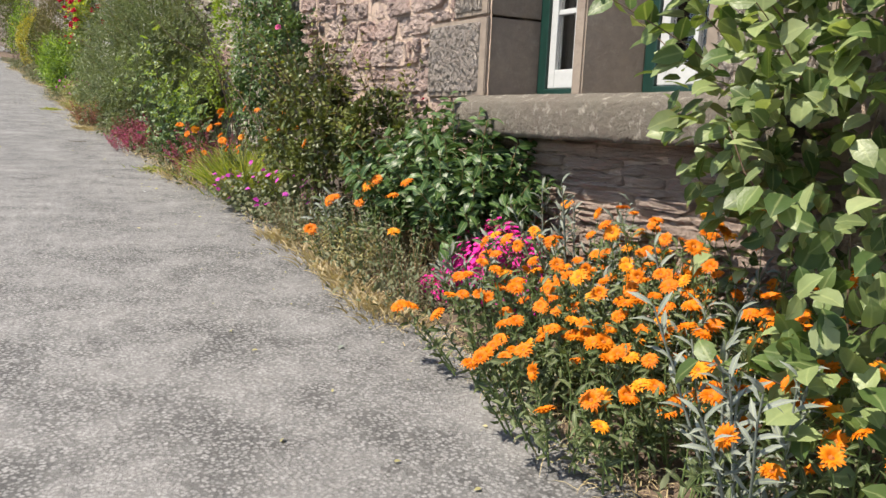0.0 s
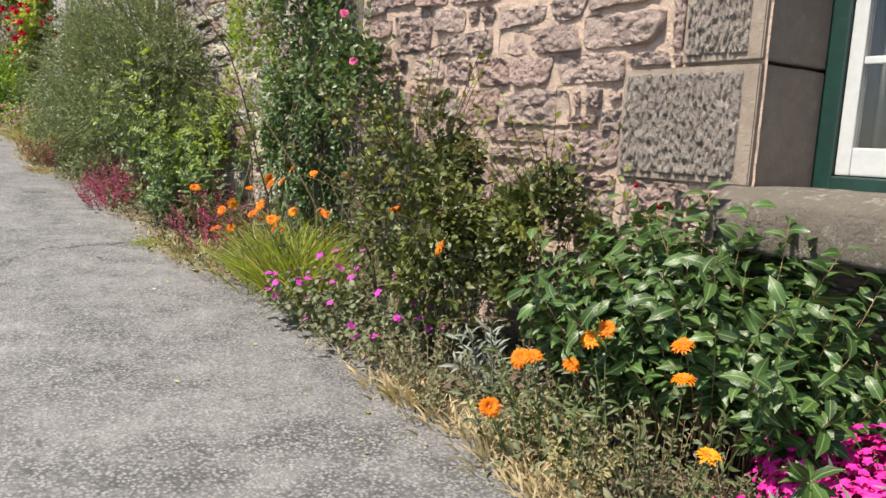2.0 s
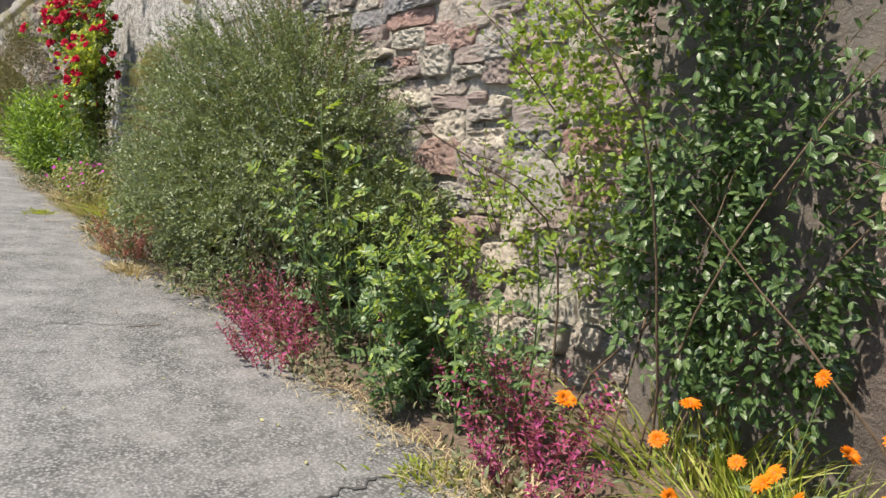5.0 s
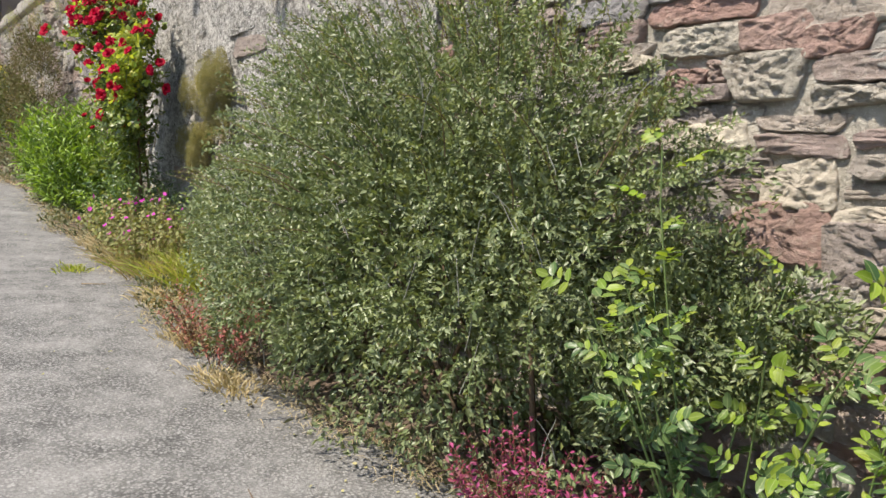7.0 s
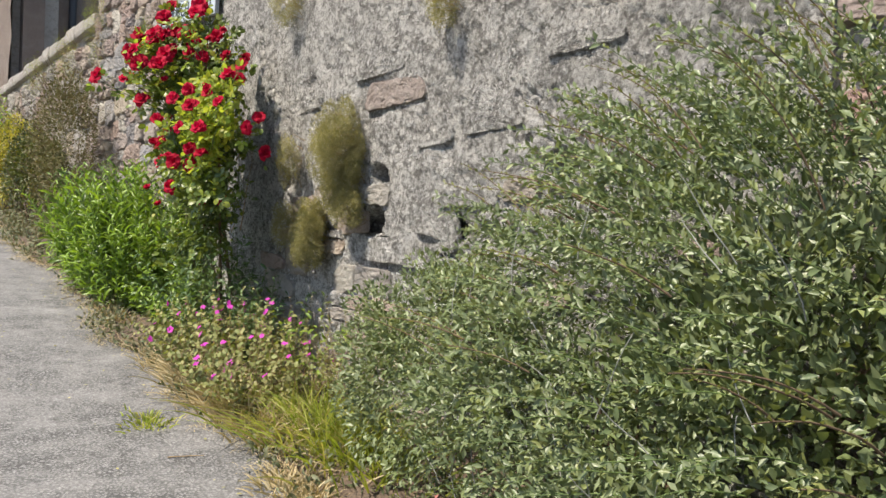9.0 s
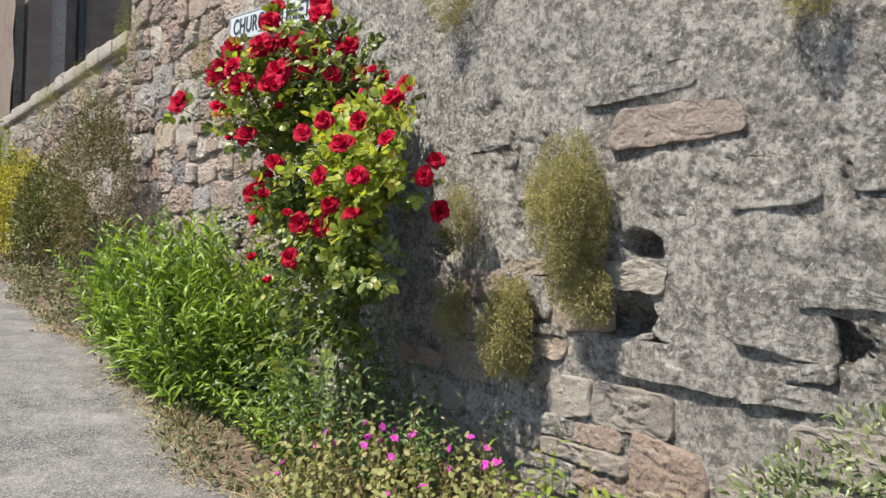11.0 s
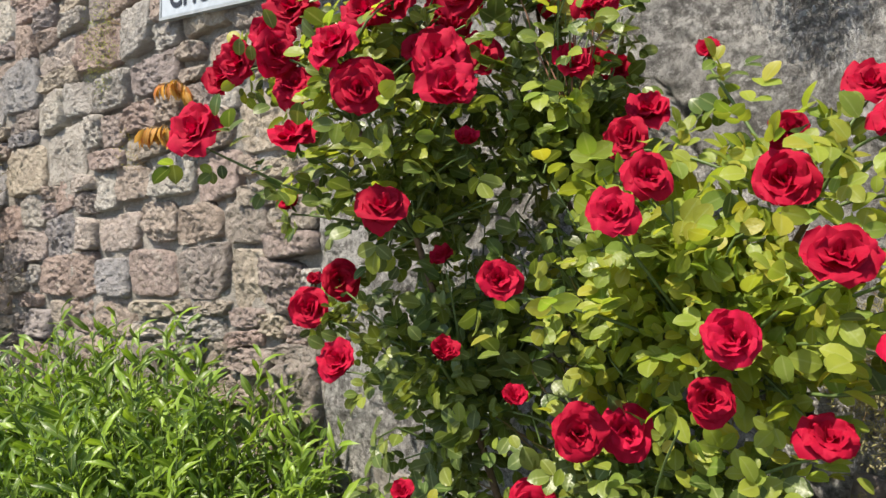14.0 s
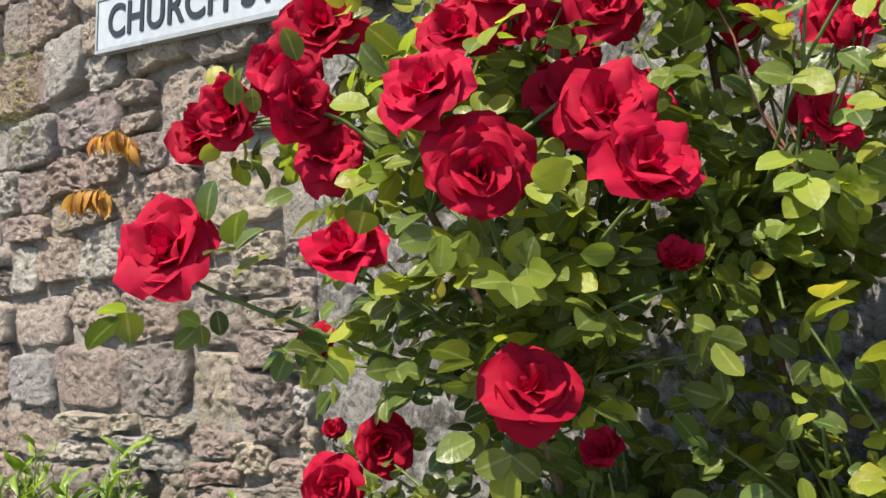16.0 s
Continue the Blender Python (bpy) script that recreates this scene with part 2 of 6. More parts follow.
# near-black for window insides: lack of light given as colour
UNLIT_ROOM = plain_material("unlit_room", (0.05, 0.047, 0.045), 0.9, 8, 0.3, 0.1)
CURTAIN = plain_material("grey_curtain", (0.13, 0.125, 0.12), 0.9, 60, 0.15, 0.3)
FAR_STONE = mortar_material("far_house_stone", (0.128, 0.093, 0.078), (0.165, 0.128, 0.105), (0.195, 0.158, 0.135), 0.8)
FAR_PALE = mortar_material("pale_dressing", (0.27, 0.245, 0.22), (0.32, 0.295, 0.265), (0.36, 0.33, 0.295), 0.4)
SLATE = plain_material("slate", (0.07, 0.075, 0.085), 0.6, 20, 0.3, 0.5)
WOOD = plain_material("brown_stem", (0.13, 0.085, 0.05), 0.85, 60, 0.4, 0.6)
GREEN_STEM = plain_material("green_stem", (0.1, 0.15, 0.04), 0.6, 60, 0.3, 0.2)
DRY_STEM = plain_material("dry_stem", (0.32, 0.22, 0.11), 0.9, 60, 0.35, 0.3)
GREY_TWIG = plain_material("grey_twig", (0.26, 0.26, 0.23), 0.8, 60, 0.3, 0.3)
RED_STEM = plain_material("reddish_stem", (0.2, 0.09, 0.05), 0.7, 60, 0.3, 0.2)

DEEP_LEAF = leaf_material("deep_green_leaf", [(0.03, 0.06, 0.02), (0.05, 0.1, 0.03), (0.09, 0.15, 0.045), (0.06, 0.11, 0.035)], 0.4, 0.25)
CLUMP_LEAF = leaf_material("glossy_clump_leaf", [(0.0255, 0.058, 0.0162), (0.0441, 0.0984, 0.0232), (0.0816, 0.157, 0.0394), (0.0348, 0.0754, 0.0186)], 0.4, 0.2)
BUSH_LEAF = leaf_material("grey_green_leaf", [(0.117, 0.16, 0.0793), (0.182, 0.221, 0.11), (0.307, 0.342, 0.204), (0.137, 0.177, 0.0827), (0.259, 0.276, 0.0987)], 0.36, 0.28, patch=(0.222, 0.273, 0.11))
WISP_LEAF = leaf_material("olive_wisp_leaf", [(0.22, 0.24, 0.08), (0.3, 0.31, 0.1), (0.18, 0.2, 0.07)], 0.5, 0.35)
PINKISH_LEAF = leaf_material("pinkish_leaf", [(0.5, 0.1, 0.14), (0.42, 0.16, 0.14), (0.55, 0.2, 0.2), (0.3, 0.2, 0.1)], 0.6, 0.3)
LIME_LEAF = leaf_material("lime_green_leaf", [(0.179, 0.291, 0.0335), (0.268, 0.38, 0.0447), (0.335, 0.402, 0.0559), (0.134, 0.224, 0.0447)], 0.45, 0.45)
ROSE_LEAF = leaf_material("rose_leaf", [(0.0666, 0.119, 0.0266), (0.109, 0.171, 0.0381), (0.181, 0.243, 0.0428), (0.0761, 0.128, 0.0285), (0.247, 0.285, 0.0428), (0.0476, 0.0856, 0.0238)], 0.34, 0.36, patch=(0.19, 0.228, 0.0381))
# rose leaf again in yellow-green, with the sun shining through put into its colour
SUNLIT_ROSE_LEAF = leaf_material("sunlit_rose_leaf", [(0.372, 0.473, 0.0675), (0.495, 0.54, 0.0788), (0.27, 0.394, 0.0675), (0.54, 0.495, 0.0675)], 0.42, 0.58)
FRESH_LEAF = leaf_material("fresh_green_leaf", [(0.07, 0.135, 0.018), (0.21, 0.342, 0.0309), (0.298, 0.442, 0.0464), (0.055, 0.11, 0.02)], 0.36, 0.42)
COOL_LEAF = leaf_material("cool_green_leaf", [(0.0528, 0.106, 0.0352), (0.088, 0.154, 0.0528), (0.15, 0.22, 0.0792), (0.0616, 0.123, 0.0308)], 0.36, 0.35)
SHRUB_LEAF = leaf_material("shrub_leaf", [(0.0358, 0.0553, 0.017), (0.0612, 0.0808, 0.0195), (0.111, 0.111, 0.0255), (0.034, 0.0467, 0.017), (0.085, 0.0722, 0.0221)], 0.4, 0.28, patch=(0.145, 0.17, 0.0298))
HERB_LEAF = leaf_material("dusty_herb_leaf", [(0.1, 0.12, 0.06), (0.15, 0.17, 0.09), (0.2, 0.19, 0.11), (0.1, 0.1, 0.05)], 0.6, 0.2)
# lighter shrub leaf for the shoot tips: sunlight on the tops put into its colour
LIT_TIP_LEAF = leaf_material("sunlit_tip_leaf", [(0.17, 0.19, 0.035), (0.24, 0.25, 0.04), (0.13, 0.15, 0.035), (0.2, 0.12, 0.05)], 0.45, 0.4)
OLIVE_LEAF = leaf_material("olive_herb_leaf", [(0.2, 0.23, 0.07), (0.28, 0.3, 0.1), (0.36, 0.33, 0.14), (0.15, 0.17, 0.06)], 0.6, 0.35)
MARIGOLD_LEAF = leaf_material("marigold_leaf", [(0.0595, 0.08925, 0.02975), (0.0935, 0.1275, 0.04675), (0.136, 0.1615, 0.07225), (0.051, 0.07225, 0.0255)], 0.55, 0.28)
SILVER_LEAF = leaf_material("silver_felt_leaf", [(0.1872, 0.2088, 0.18), (0.2592, 0.2808, 0.252), (0.1512, 0.1692, 0.1512)], 0.8, 0.15)
BIG_LEAF = leaf_material("broad_pale_leaf", [(0.06, 0.102, 0.0336), (0.108, 0.174, 0.048), (0.36, 0.432, 0.192), (0.192, 0.264, 0.072), (0.084, 0.132, 0.042), (0.456, 0.516, 0.264)], 0.4, 0.4)
RED_LEAF = leaf_material("magenta_red_leaf", [(0.234, 0.039, 0.078), (0.39, 0.0468, 0.156), (0.484, 0.078, 0.265), (0.203, 0.078, 0.0624)], 0.6, 0.35)
RUST_LEAF = leaf_material("rusty_leaf", [(0.18, 0.1, 0.05), (0.26, 0.15, 0.07), (0.15, 0.13, 0.05), (0.2, 0.18, 0.08)], 0.7, 0.2)
BROWN_LEAF = leaf_material("brown_green_leaf", [(0.13, 0.105, 0.05), (0.18, 0.14, 0.07), (0.12, 0.13, 0.05), (0.22, 0.17, 0.09)], 0.7, 0.2)
TUFT_LEAF = leaf_material("dry_olive_tuft", [(0.36, 0.33, 0.156), (0.48, 0.432, 0.216), (0.276, 0.258, 0.12), (0.552, 0.48, 0.276)], 0.75, 0.35)
YELLOW_LEAF = leaf_material("golden_leaf", [(0.4, 0.36, 0.05), (0.5, 0.42, 0.06), (0.28, 0.3, 0.05)], 0.5, 0.35)
GRASS_LEAF = leaf_material("grass_blade", [(0.24, 0.32, 0.04), (0.36, 0.43, 0.06), (0.45, 0.48, 0.1), (0.48, 0.42, 0.16)], 0.5, 0.42)
STRAW = leaf_material("straw", [(0.52, 0.41, 0.24), (0.62, 0.51, 0.32), (0.42, 0.32, 0.18), (0.58, 0.46, 0.28)], 0.7, 0.25)
RED_PETAL = petal_material("crimson_petal", (0.37, 0.0004, 0.024), (0.6, 0.004, 0.058), 0.35, 0.75)
PINK_PETAL = petal_material("pink_petal", (0.72, 0.13, 0.32), (0.8, 0.24, 0.42))
ORANGE_PETAL = petal_material("orange_petal", (0.68, 0.17, 0.003), (0.76, 0.25, 0.006), 0.3)
YELLOW_PETAL = petal_material("golden_petal", (0.78, 0.28, 0.01), (0.8, 0.34, 0.02), 0.3)
DISC_MAT = plain_material("flower_disc", (0.42, 0.13, 0.01), 0.8, 200, 0.4, 0.5)
MAGENTA_PETAL = petal_material("magenta_petal", (0.5, 0.04, 0.38), (0.62, 0.09, 0.48))
PHLOX_PETAL = petal_material("hot_pink_petal", (0.7, 0.02, 0.3), (0.8, 0.06, 0.42))


# ---- building helpers ----
def G(y):
    """Height of the street at y: it climbs, and a little more steeply further on."""
    y = np.asarray(y, float)
    yy = np.clip(y, -12, 60)
    return 0.09 + 0.0785 * yy + 0.02 * np.clip(yy - 12, 0, 100)


def tri_mesh(name, V, T, mat, smooth=False):
    me = bpy.data.meshes.new(name)
    V, T = np.asarray(V, np.float32), np.asarray(T, np.int32)
    me.vertices.add(len(V))
    me.vertices.foreach_set("co", V.ravel())
    me.loops.add(T.size)
    me.loops.foreach_set("vertex_index", T.ravel())
    me.polygons.add(len(T))
    me.polygons.foreach_set("loop_start", np.arange(0, T.size, T.shape[1], dtype=np.int32))
    me.update(calc_edges=True)
    me.validate()
    me.materials.append(mat)
    if smooth:
        me.polygons.foreach_set("use_smooth", np.ones(len(T), bool))
    return me


def part(name, shape, material, parent, label="", m=None):
    """A bmesh or a finished mesh as one object under a thing."""
    if isinstance(shape, bmesh.types.BMesh):
        me = bpy.data.meshes.new(name)
        shape.to_mesh(me)
        shape.free()
        me.materials.append(material)
    else:
        me = shape
    ob = new(name, me)
    if parent is not None:
        ob.parent = parent
    if m is not None:
        ob.matrix_basis = m
    return tagged(ob, label)


def thing(name, label, category, x, y, z=None, group="", kind=""):
    e = new(name)
    e.location = (x, y, float(G(y)) if z is None else z)
    e.empty_display_size = 0.1
    return tagged(e, label, category, group, kind)


def block(x0, x1, y0, y1, z0, z1, bevel=0.0, bm=None):
    bm = bm or bmesh.new()
    made = bmesh.ops.create_cube(bm, size=1)["verts"]
    for v in made:
        v.co = ((x0 + x1) / 2 + v.co.x * (x1 - x0), (y0 + y1) / 2 + v.co.y * (y1 - y0), (z0 + z1) / 2 + v.co.z * (z1 - z0))
    if bevel:
        edges = list({e for v in made for e in v.link_edges})
        bmesh.ops.bevel(bm, geom=edges, offset=bevel, segments=2, affect="EDGES", profile=0.6)
    return bm


def grid_tris(nu, nv):
    i = np.arange(nu - 1)[:, None] * nv + np.arange(nv - 1)[None]
    i = i.ravel()
    return np.concatenate([np.c_[i, i + nv, i + nv + 1], np.c_[i, i + nv + 1, i + 1]])


# leaf outlines: along, across, out of plane; folded at the midrib
LEAF = {
    "tiny": ([(0, 0, 0), (0.5, 0.5, 0.12), (1, 0, -0.1), (0.5, -0.5, 0.12)], [(0, 2, 1), (0, 3, 2)]),
    "ovate": ([(0, 0, 0), (0.3, 0, -0.02), (0.68, 0, -0.05), (1, 0, -0.2), (0.22, 0.42, 0.06), (0.58, 0.47, 0.02), (0.84, 0.26, -0.07), (0.22, -0.42, 0.06), (0.58, -0.47, 0.02), (0.84, -0.26, -0.07)],
              [(0, 1, 4), (1, 5, 4), (1, 2, 5), (2, 6, 5), (2, 3, 6), (0, 7, 1), (1, 7, 8), (1, 8, 2), (2, 8, 9), (2, 9, 3)]),
    "round": ([(0, 0, 0), (0.25, 0, -0.02), (0.5, 0, -0.03), (0.78, 0, -0.07), (1, 0, -0.17), (0.1, 0.26, 0.05), (0.3, 0.45, 0.07), (0.55, 0.5, 0.04), (0.78, 0.4, -0.02), (0.93, 0.19, -0.1), (0.1, -0.26, 0.05), (0.3, -0.45, 0.07), (0.55, -0.5, 0.04), (0.78, -0.4, -0.02), (0.93, -0.19, -0.1)],
              [(0, 1, 5), (1, 6, 5), (1, 2, 6), (2, 7, 6), (2, 3, 7), (3, 8, 7), (3, 9, 8), (3, 4, 9), (0, 10, 1), (1, 10, 11), (1, 11, 2), (2, 11, 12), (2, 12, 3), (3, 12, 13), (3, 13, 14), (3, 14, 4)]),
    "lance": ([(0, 0, 0), (0.4, 0, 0.04), (0.75, 0, -0.06), (1, 0, -0.26), (0.3, 0.4, 0.09), (0.65, 0.42, 0.02), (0.3, -0.4, 0.09), (0.65, -0.42, 0.02)],
              [(0, 1, 4), (1, 5, 4), (1, 2, 5), (2, 3, 5), (0, 6, 1), (1, 6, 7), (1, 7, 2), (2, 7, 3)]),
    "blade": ([(0, 0.5, 0), (0, -0.5, 0), (0.4, 0.4, 0.12), (0.4, -0.4, 0.12), (0.75, 0.25, 0.08), (0.75, -0.25, 0.08), (1, 0, -0.16)],
              [(0, 1, 2), (1, 3, 2), (2, 3, 4), (3, 5, 4), (4, 5, 6)]),
}


def unit(a):
    return a / np.maximum(np.linalg.norm(a, axis=-1, keepdims=True), 1e-9)


def leaves(kind, P, D, N, L, W):
    """Leaves at P, pointing along D, facing N, of length L and width W."""
    uv, tris = (np.array(a, float) for a in LEAF[kind])
    D = unit(D)
    S = unit(np.cross(D, N))
    N = np.cross(S, D)
    L, W = np.broadcast_to(L, len(P))[:, None, None], np.broadcast_to(W, len(P))[:, None, None]
    V = P[:, None] + uv[None, :, 0:1] * L * D[:, None] + uv[None, :, 1:2] * W * S[:, None] + uv[None, :, 2:3] * L * N[:, None]
    T = tris[None].astype(int) + (np.arange(len(P)) * len(uv))[:, None, None]
    return V.reshape(-1, 3), T.reshape(-1, 3)


def joined(pieces):
    Vs, Ts, k = [], [], 0
    for V, T in pieces:
        Vs.append(V)
        Ts.append(T + k)
        k += len(V)
    return np.concatenate(Vs), np.concatenate(Ts)


def tubes(lines, r0, r1, sides=4):
    pieces = []
    ang = np.arange(sides) * 2 * np.pi / sides
    for P in lines:
        k = len(P)
        d = unit(np.gradient(P, axis=0))
        ref = np.array([0.3, 0.9, 0.2])
        s = unit(np.cross(d, ref))
        u = np.cross(s, d)
        r = np.linspace(r0, r1, k)[:, None, None]
        V = P[:, None] + r * (np.cos(ang)[None, :, None] * s[:, None] + np.sin(ang)[None, :, None] * u[:, None])
        a = np.arange(k - 1)[:, None] * sides + np.arange(sides)[None]
        b = np.arange(k - 1)[:, None] * sides + (np.arange(sides)[None] + 1) % sides
        a, b = a.ravel(), b.ravel()
        pieces.append((V.reshape(-1, 3), np.concatenate([np.c_[a, b, b + sides], np.c_[a, b + sides, a + sides]])))
    return joined(pieces)


def shoot(rng, base, way, length, bend=(0, 0, -0.5), k=8, wander=0.12):
    """A curved stem of k points."""
    d, p, pts = np.array(way, float), np.array(base, float), [np.array(base, float)]
    d /= np.linalg.norm(d)
    for _ in range(k - 1):
        d = d + np.array(bend) / (k - 1) + rng.normal(0, wander, 3) / math.sqrt(k)
        d /= np.linalg.norm(d)
        p = p + d * length / (k - 1)
        pts.append(p)
    return np.array(pts)


def along(rng, lines, count, start=0.15, out=0.9, forward=0.45, up=0.15):
    """Places and ways of leaves set round the stems."""
    P, D = [], []
    for pts in lines:
        u = np.linspace(start, 1, count) * (len(pts) - 1)
        i = np.minimum(u.astype(int), len(pts) - 2)
        f = (u - i)[:, None]
        p = pts[i] * (1 - f) + pts[i + 1] * f
        tang = unit(pts[i + 1] - pts[i])
        a = np.arange(count) * 2.4 + rng.uniform(0, 6.3) + rng.normal(0, 0.3, count)
        ref = np.array([0.2, 0.1, 1.0]) if abs(tang[0][2]) < 0.8 else np.array([1.0, 0.1, 0.1])
        s = unit(np.cross(tang, ref))
        w = np.cross(tang, s)
        r = np.cos(a)[:, None] * s + np.sin(a)[:, None] * w
        P.append(p)
        D.append(unit(out * r + forward * tang + np.array([0, 0, up])))
    return np.concatenate(P), np.concatenate(D)


def facing(rng, n, tilt=0.55):
    """Normals of leaves that turn to the light, unevenly."""
    return unit(np.array([-0.6, -0.05, 0.8]) + rng.normal(0, tilt, (n, 3)))


def pinnate(rng, P, D, N, L, pairs=2, size=0.5):
    """Leaflets of compound leaves: pairs and one at the tip."""
    D = unit(D)
    S = unit(np.cross(D, N))
    out = []
    for k in range(pairs):
        at = P + D * (L * (0.35 + 0.4 * k / max(1, pairs - 1) if pairs > 1 else 0.45))[:, None]
        for sign in (1, -1):
            out.append((at, unit(D * 0.55 + sign * S + rng.normal(0, 0.12, D.shape)), L * size * rng.uniform(0.85, 1.1, len(P))))
    out.append((P + D * (L * 0.85)[:, None], D, L * size * 1.1))
    A = np.concatenate([o[0] for o in out])
    B = np.concatenate([o[1] for o in out])
    C = np.concatenate([o[2] for o in out])
    M = np.concatenate([N] * len(out)) + rng.normal(0, 0.15, (len(A), 3))
    return A, B, M, C


def cloud(rng, n, centre, radii, lumps=26, lump=0.34, floor=0.0, lowest=-0.15, shell=(0.6, 0.86)):
    """Points near the outside of an uneven mound, with the way out of it."""
    c, r = np.array(centre), np.array(radii)
    a = rng.uniform(0, 2 * np.pi, lumps)
    h = rng.uniform(lowest, 1, lumps)
    q = np.sqrt(np.maximum(0, 1 - h * h))
    hubs = np.c_[q * np.cos(a), q * np.sin(a), h] * rng.uniform(*shell, (lumps, 1))
    k = rng.integers(0, lumps, n)
    v = unit(rng.normal(0, 1, (n, 3)))
    rad = lump * rng.uniform(0.35, 1.0, n) ** 0.4
    p = hubs[k] + v * rad[:, None] * rng.uniform(0.8, 1.15, lumps)[k][:, None]
    P = c + p * r
    keep = P[:, 2] > floor
    return P[keep], unit(p + 0.8 * v)[keep]


def foliage(name, kind, P, D, N, L, W, mat, parent, label=""):
    V, T = leaves(kind, P, D, N, L, W)
    me = tri_mesh(name, V, T, mat, kind in ("ovate", "lance", "round"))
    if kind in ("ovate", "lance", "round"):
        rib = np.array([1.0 if abs(q[1]) < 1e-6 else 0.0 for q in LEAF[kind][0]], np.float32)
        me.attributes.new("vein", "FLOAT", "POINT").data.foreach_set("value", np.tile(rib, len(P)))
    return tagged(part(name, me, mat, parent, label), kind="stuff")


def stems(lines, r0, r1, mat, parent, name="stem", label="", one=False):
    V, T = tubes(lines, r0, r1)
    return tagged(part(name, tri_mesh(name, V, T, mat, True), mat, parent, label), kind="" if one else "stuff")


def turned(p, way, size, spin=0.0):
    return Matrix.Translation(p) @ Vector(way).to_track_quat("Z", "Y").to_matrix().to_4x4() @ Matrix.Rotation(spin, 4, "Z") @ Matrix.Diagonal((size, size, size, 1))


# ---- street, verge and walls ----
WALL_A, WALL_B = 2.2, 2.36
xs = np.array([-160, -60, -20, -8, -5, -3, -2, -1, 0, 1, 1.6, 2.6, 8, 40, 160.0])
ys = np.concatenate([[-160, -60, -20], np.arange(-12, 41, 1.0), [50, 60, 120, 200]])
gx, gy = np.meshgrid(xs, ys, indexing="ij")
ground = new("ground", tri_mesh("ground", np.c_[gx.ravel(), gy.ravel(), G(gy.ravel())], grid_tris(len(xs), len(ys))[:, ::-1], ASPHALT, True))
tagged(ground, "worn light grey asphalt street climbing beside the walls", "road", kind="structure")


def edge_x(y):
    """The verge's uneven edge against the asphalt."""
    return 1.5 + 0.07 * np.sin(y * 1.7 + 0.4) + 0.05 * np.sin(y * 4.1) + 0.025 * np.sin(y * 11.3) - 0.25 * np.clip((2.3 - y) / 1.3, 0, 1) + 0.12 * np.clip((y - 11.5) / 3, 0, 1)


def verge():
    yy = np.arange(-1.0, 31, 0.06)
    uu = np.linspace(0, 1, 14)
    Y, U = np.meshgrid(yy, uu, indexing="ij")
    X = edge_x(Y) * (1 - U) + 2.45 * U
    lift = np.array([noise.fractal(Vector((x * 6, y * 6, 0)), 1, 2, 4) for x, y in zip(X.ravel(), Y.ravel())]).reshape(X.shape)
    Z = G(Y) - 0.012 + np.minimum(1, U * 5) * (0.03 + 0.03 * lift) + 0.05 * U
    me = tri_mesh("verge", np.c_[X.ravel(), Y.ravel(), Z.ravel()], grid_tris(len(yy), len(uu)), SOIL, True)
    return tagged(new("verge", me), "dry brown soil of the flower bed along the wall", "soil", kind="structure")


verge()


def road_crack(points, width, seed, mat, label, lift=0.004):
    """A ragged wandering seam in the asphalt along a few turning points."""
    rng = np.random.default_rng(seed)
    pts = np.array(points, float)
    n = 160
    at = np.linspace(0, len(pts) - 1, n)
    p = np.c_[np.interp(at, np.arange(len(pts)), pts[:, 0]), np.interp(at, np.arange(len(pts)), pts[:, 1])]
    p[:, 1] += np.array([0.05 * noise.fractal(Vector((x * 9, seed, 0)), 0.7, 2.2, 4) for x in p[:, 0]])
    w = width * rng.uniform(0.15, 1.5, n)
    side = np.array([0.15, 1.0])
    L, R = p - side * w[:, None], p + side * (w * rng.uniform(0.4, 1.4, n))[:, None]
    V = np.concatenate([np.c_[L, G(L[:, 1]) + lift], np.c_[R, G(R[:, 1]) + lift]])
    i = np.arange(n - 1)
    T = np.concatenate([np.c_[i, i + n, i + n + 1], np.c_[i, i + n + 1, i + 1]])
    return tagged(new("road_crack", tri_mesh("road_crack", V, T if V[0, 0] < V[n - 1, 0] else T[:, ::-1], mat)), label, "crack", kind="structure")


road_crack(((1.5, 6.27), (1.12, 6.23), (0.85, 6.18), (0.67, 5.98), (0.55, 5.81), (0.28, 5.77), (-0.6, 5.6), (-2.6, 5.3)), 0.0065, 11, CRACK, "dark cracked seam across the worn asphalt")
road_crack(((1.1, 8.1), (0.8, 8.2), (0.5, 8.15), (0.1, 8.3)), 0.004, 12, CRACK, "thin crack in the worn asphalt")


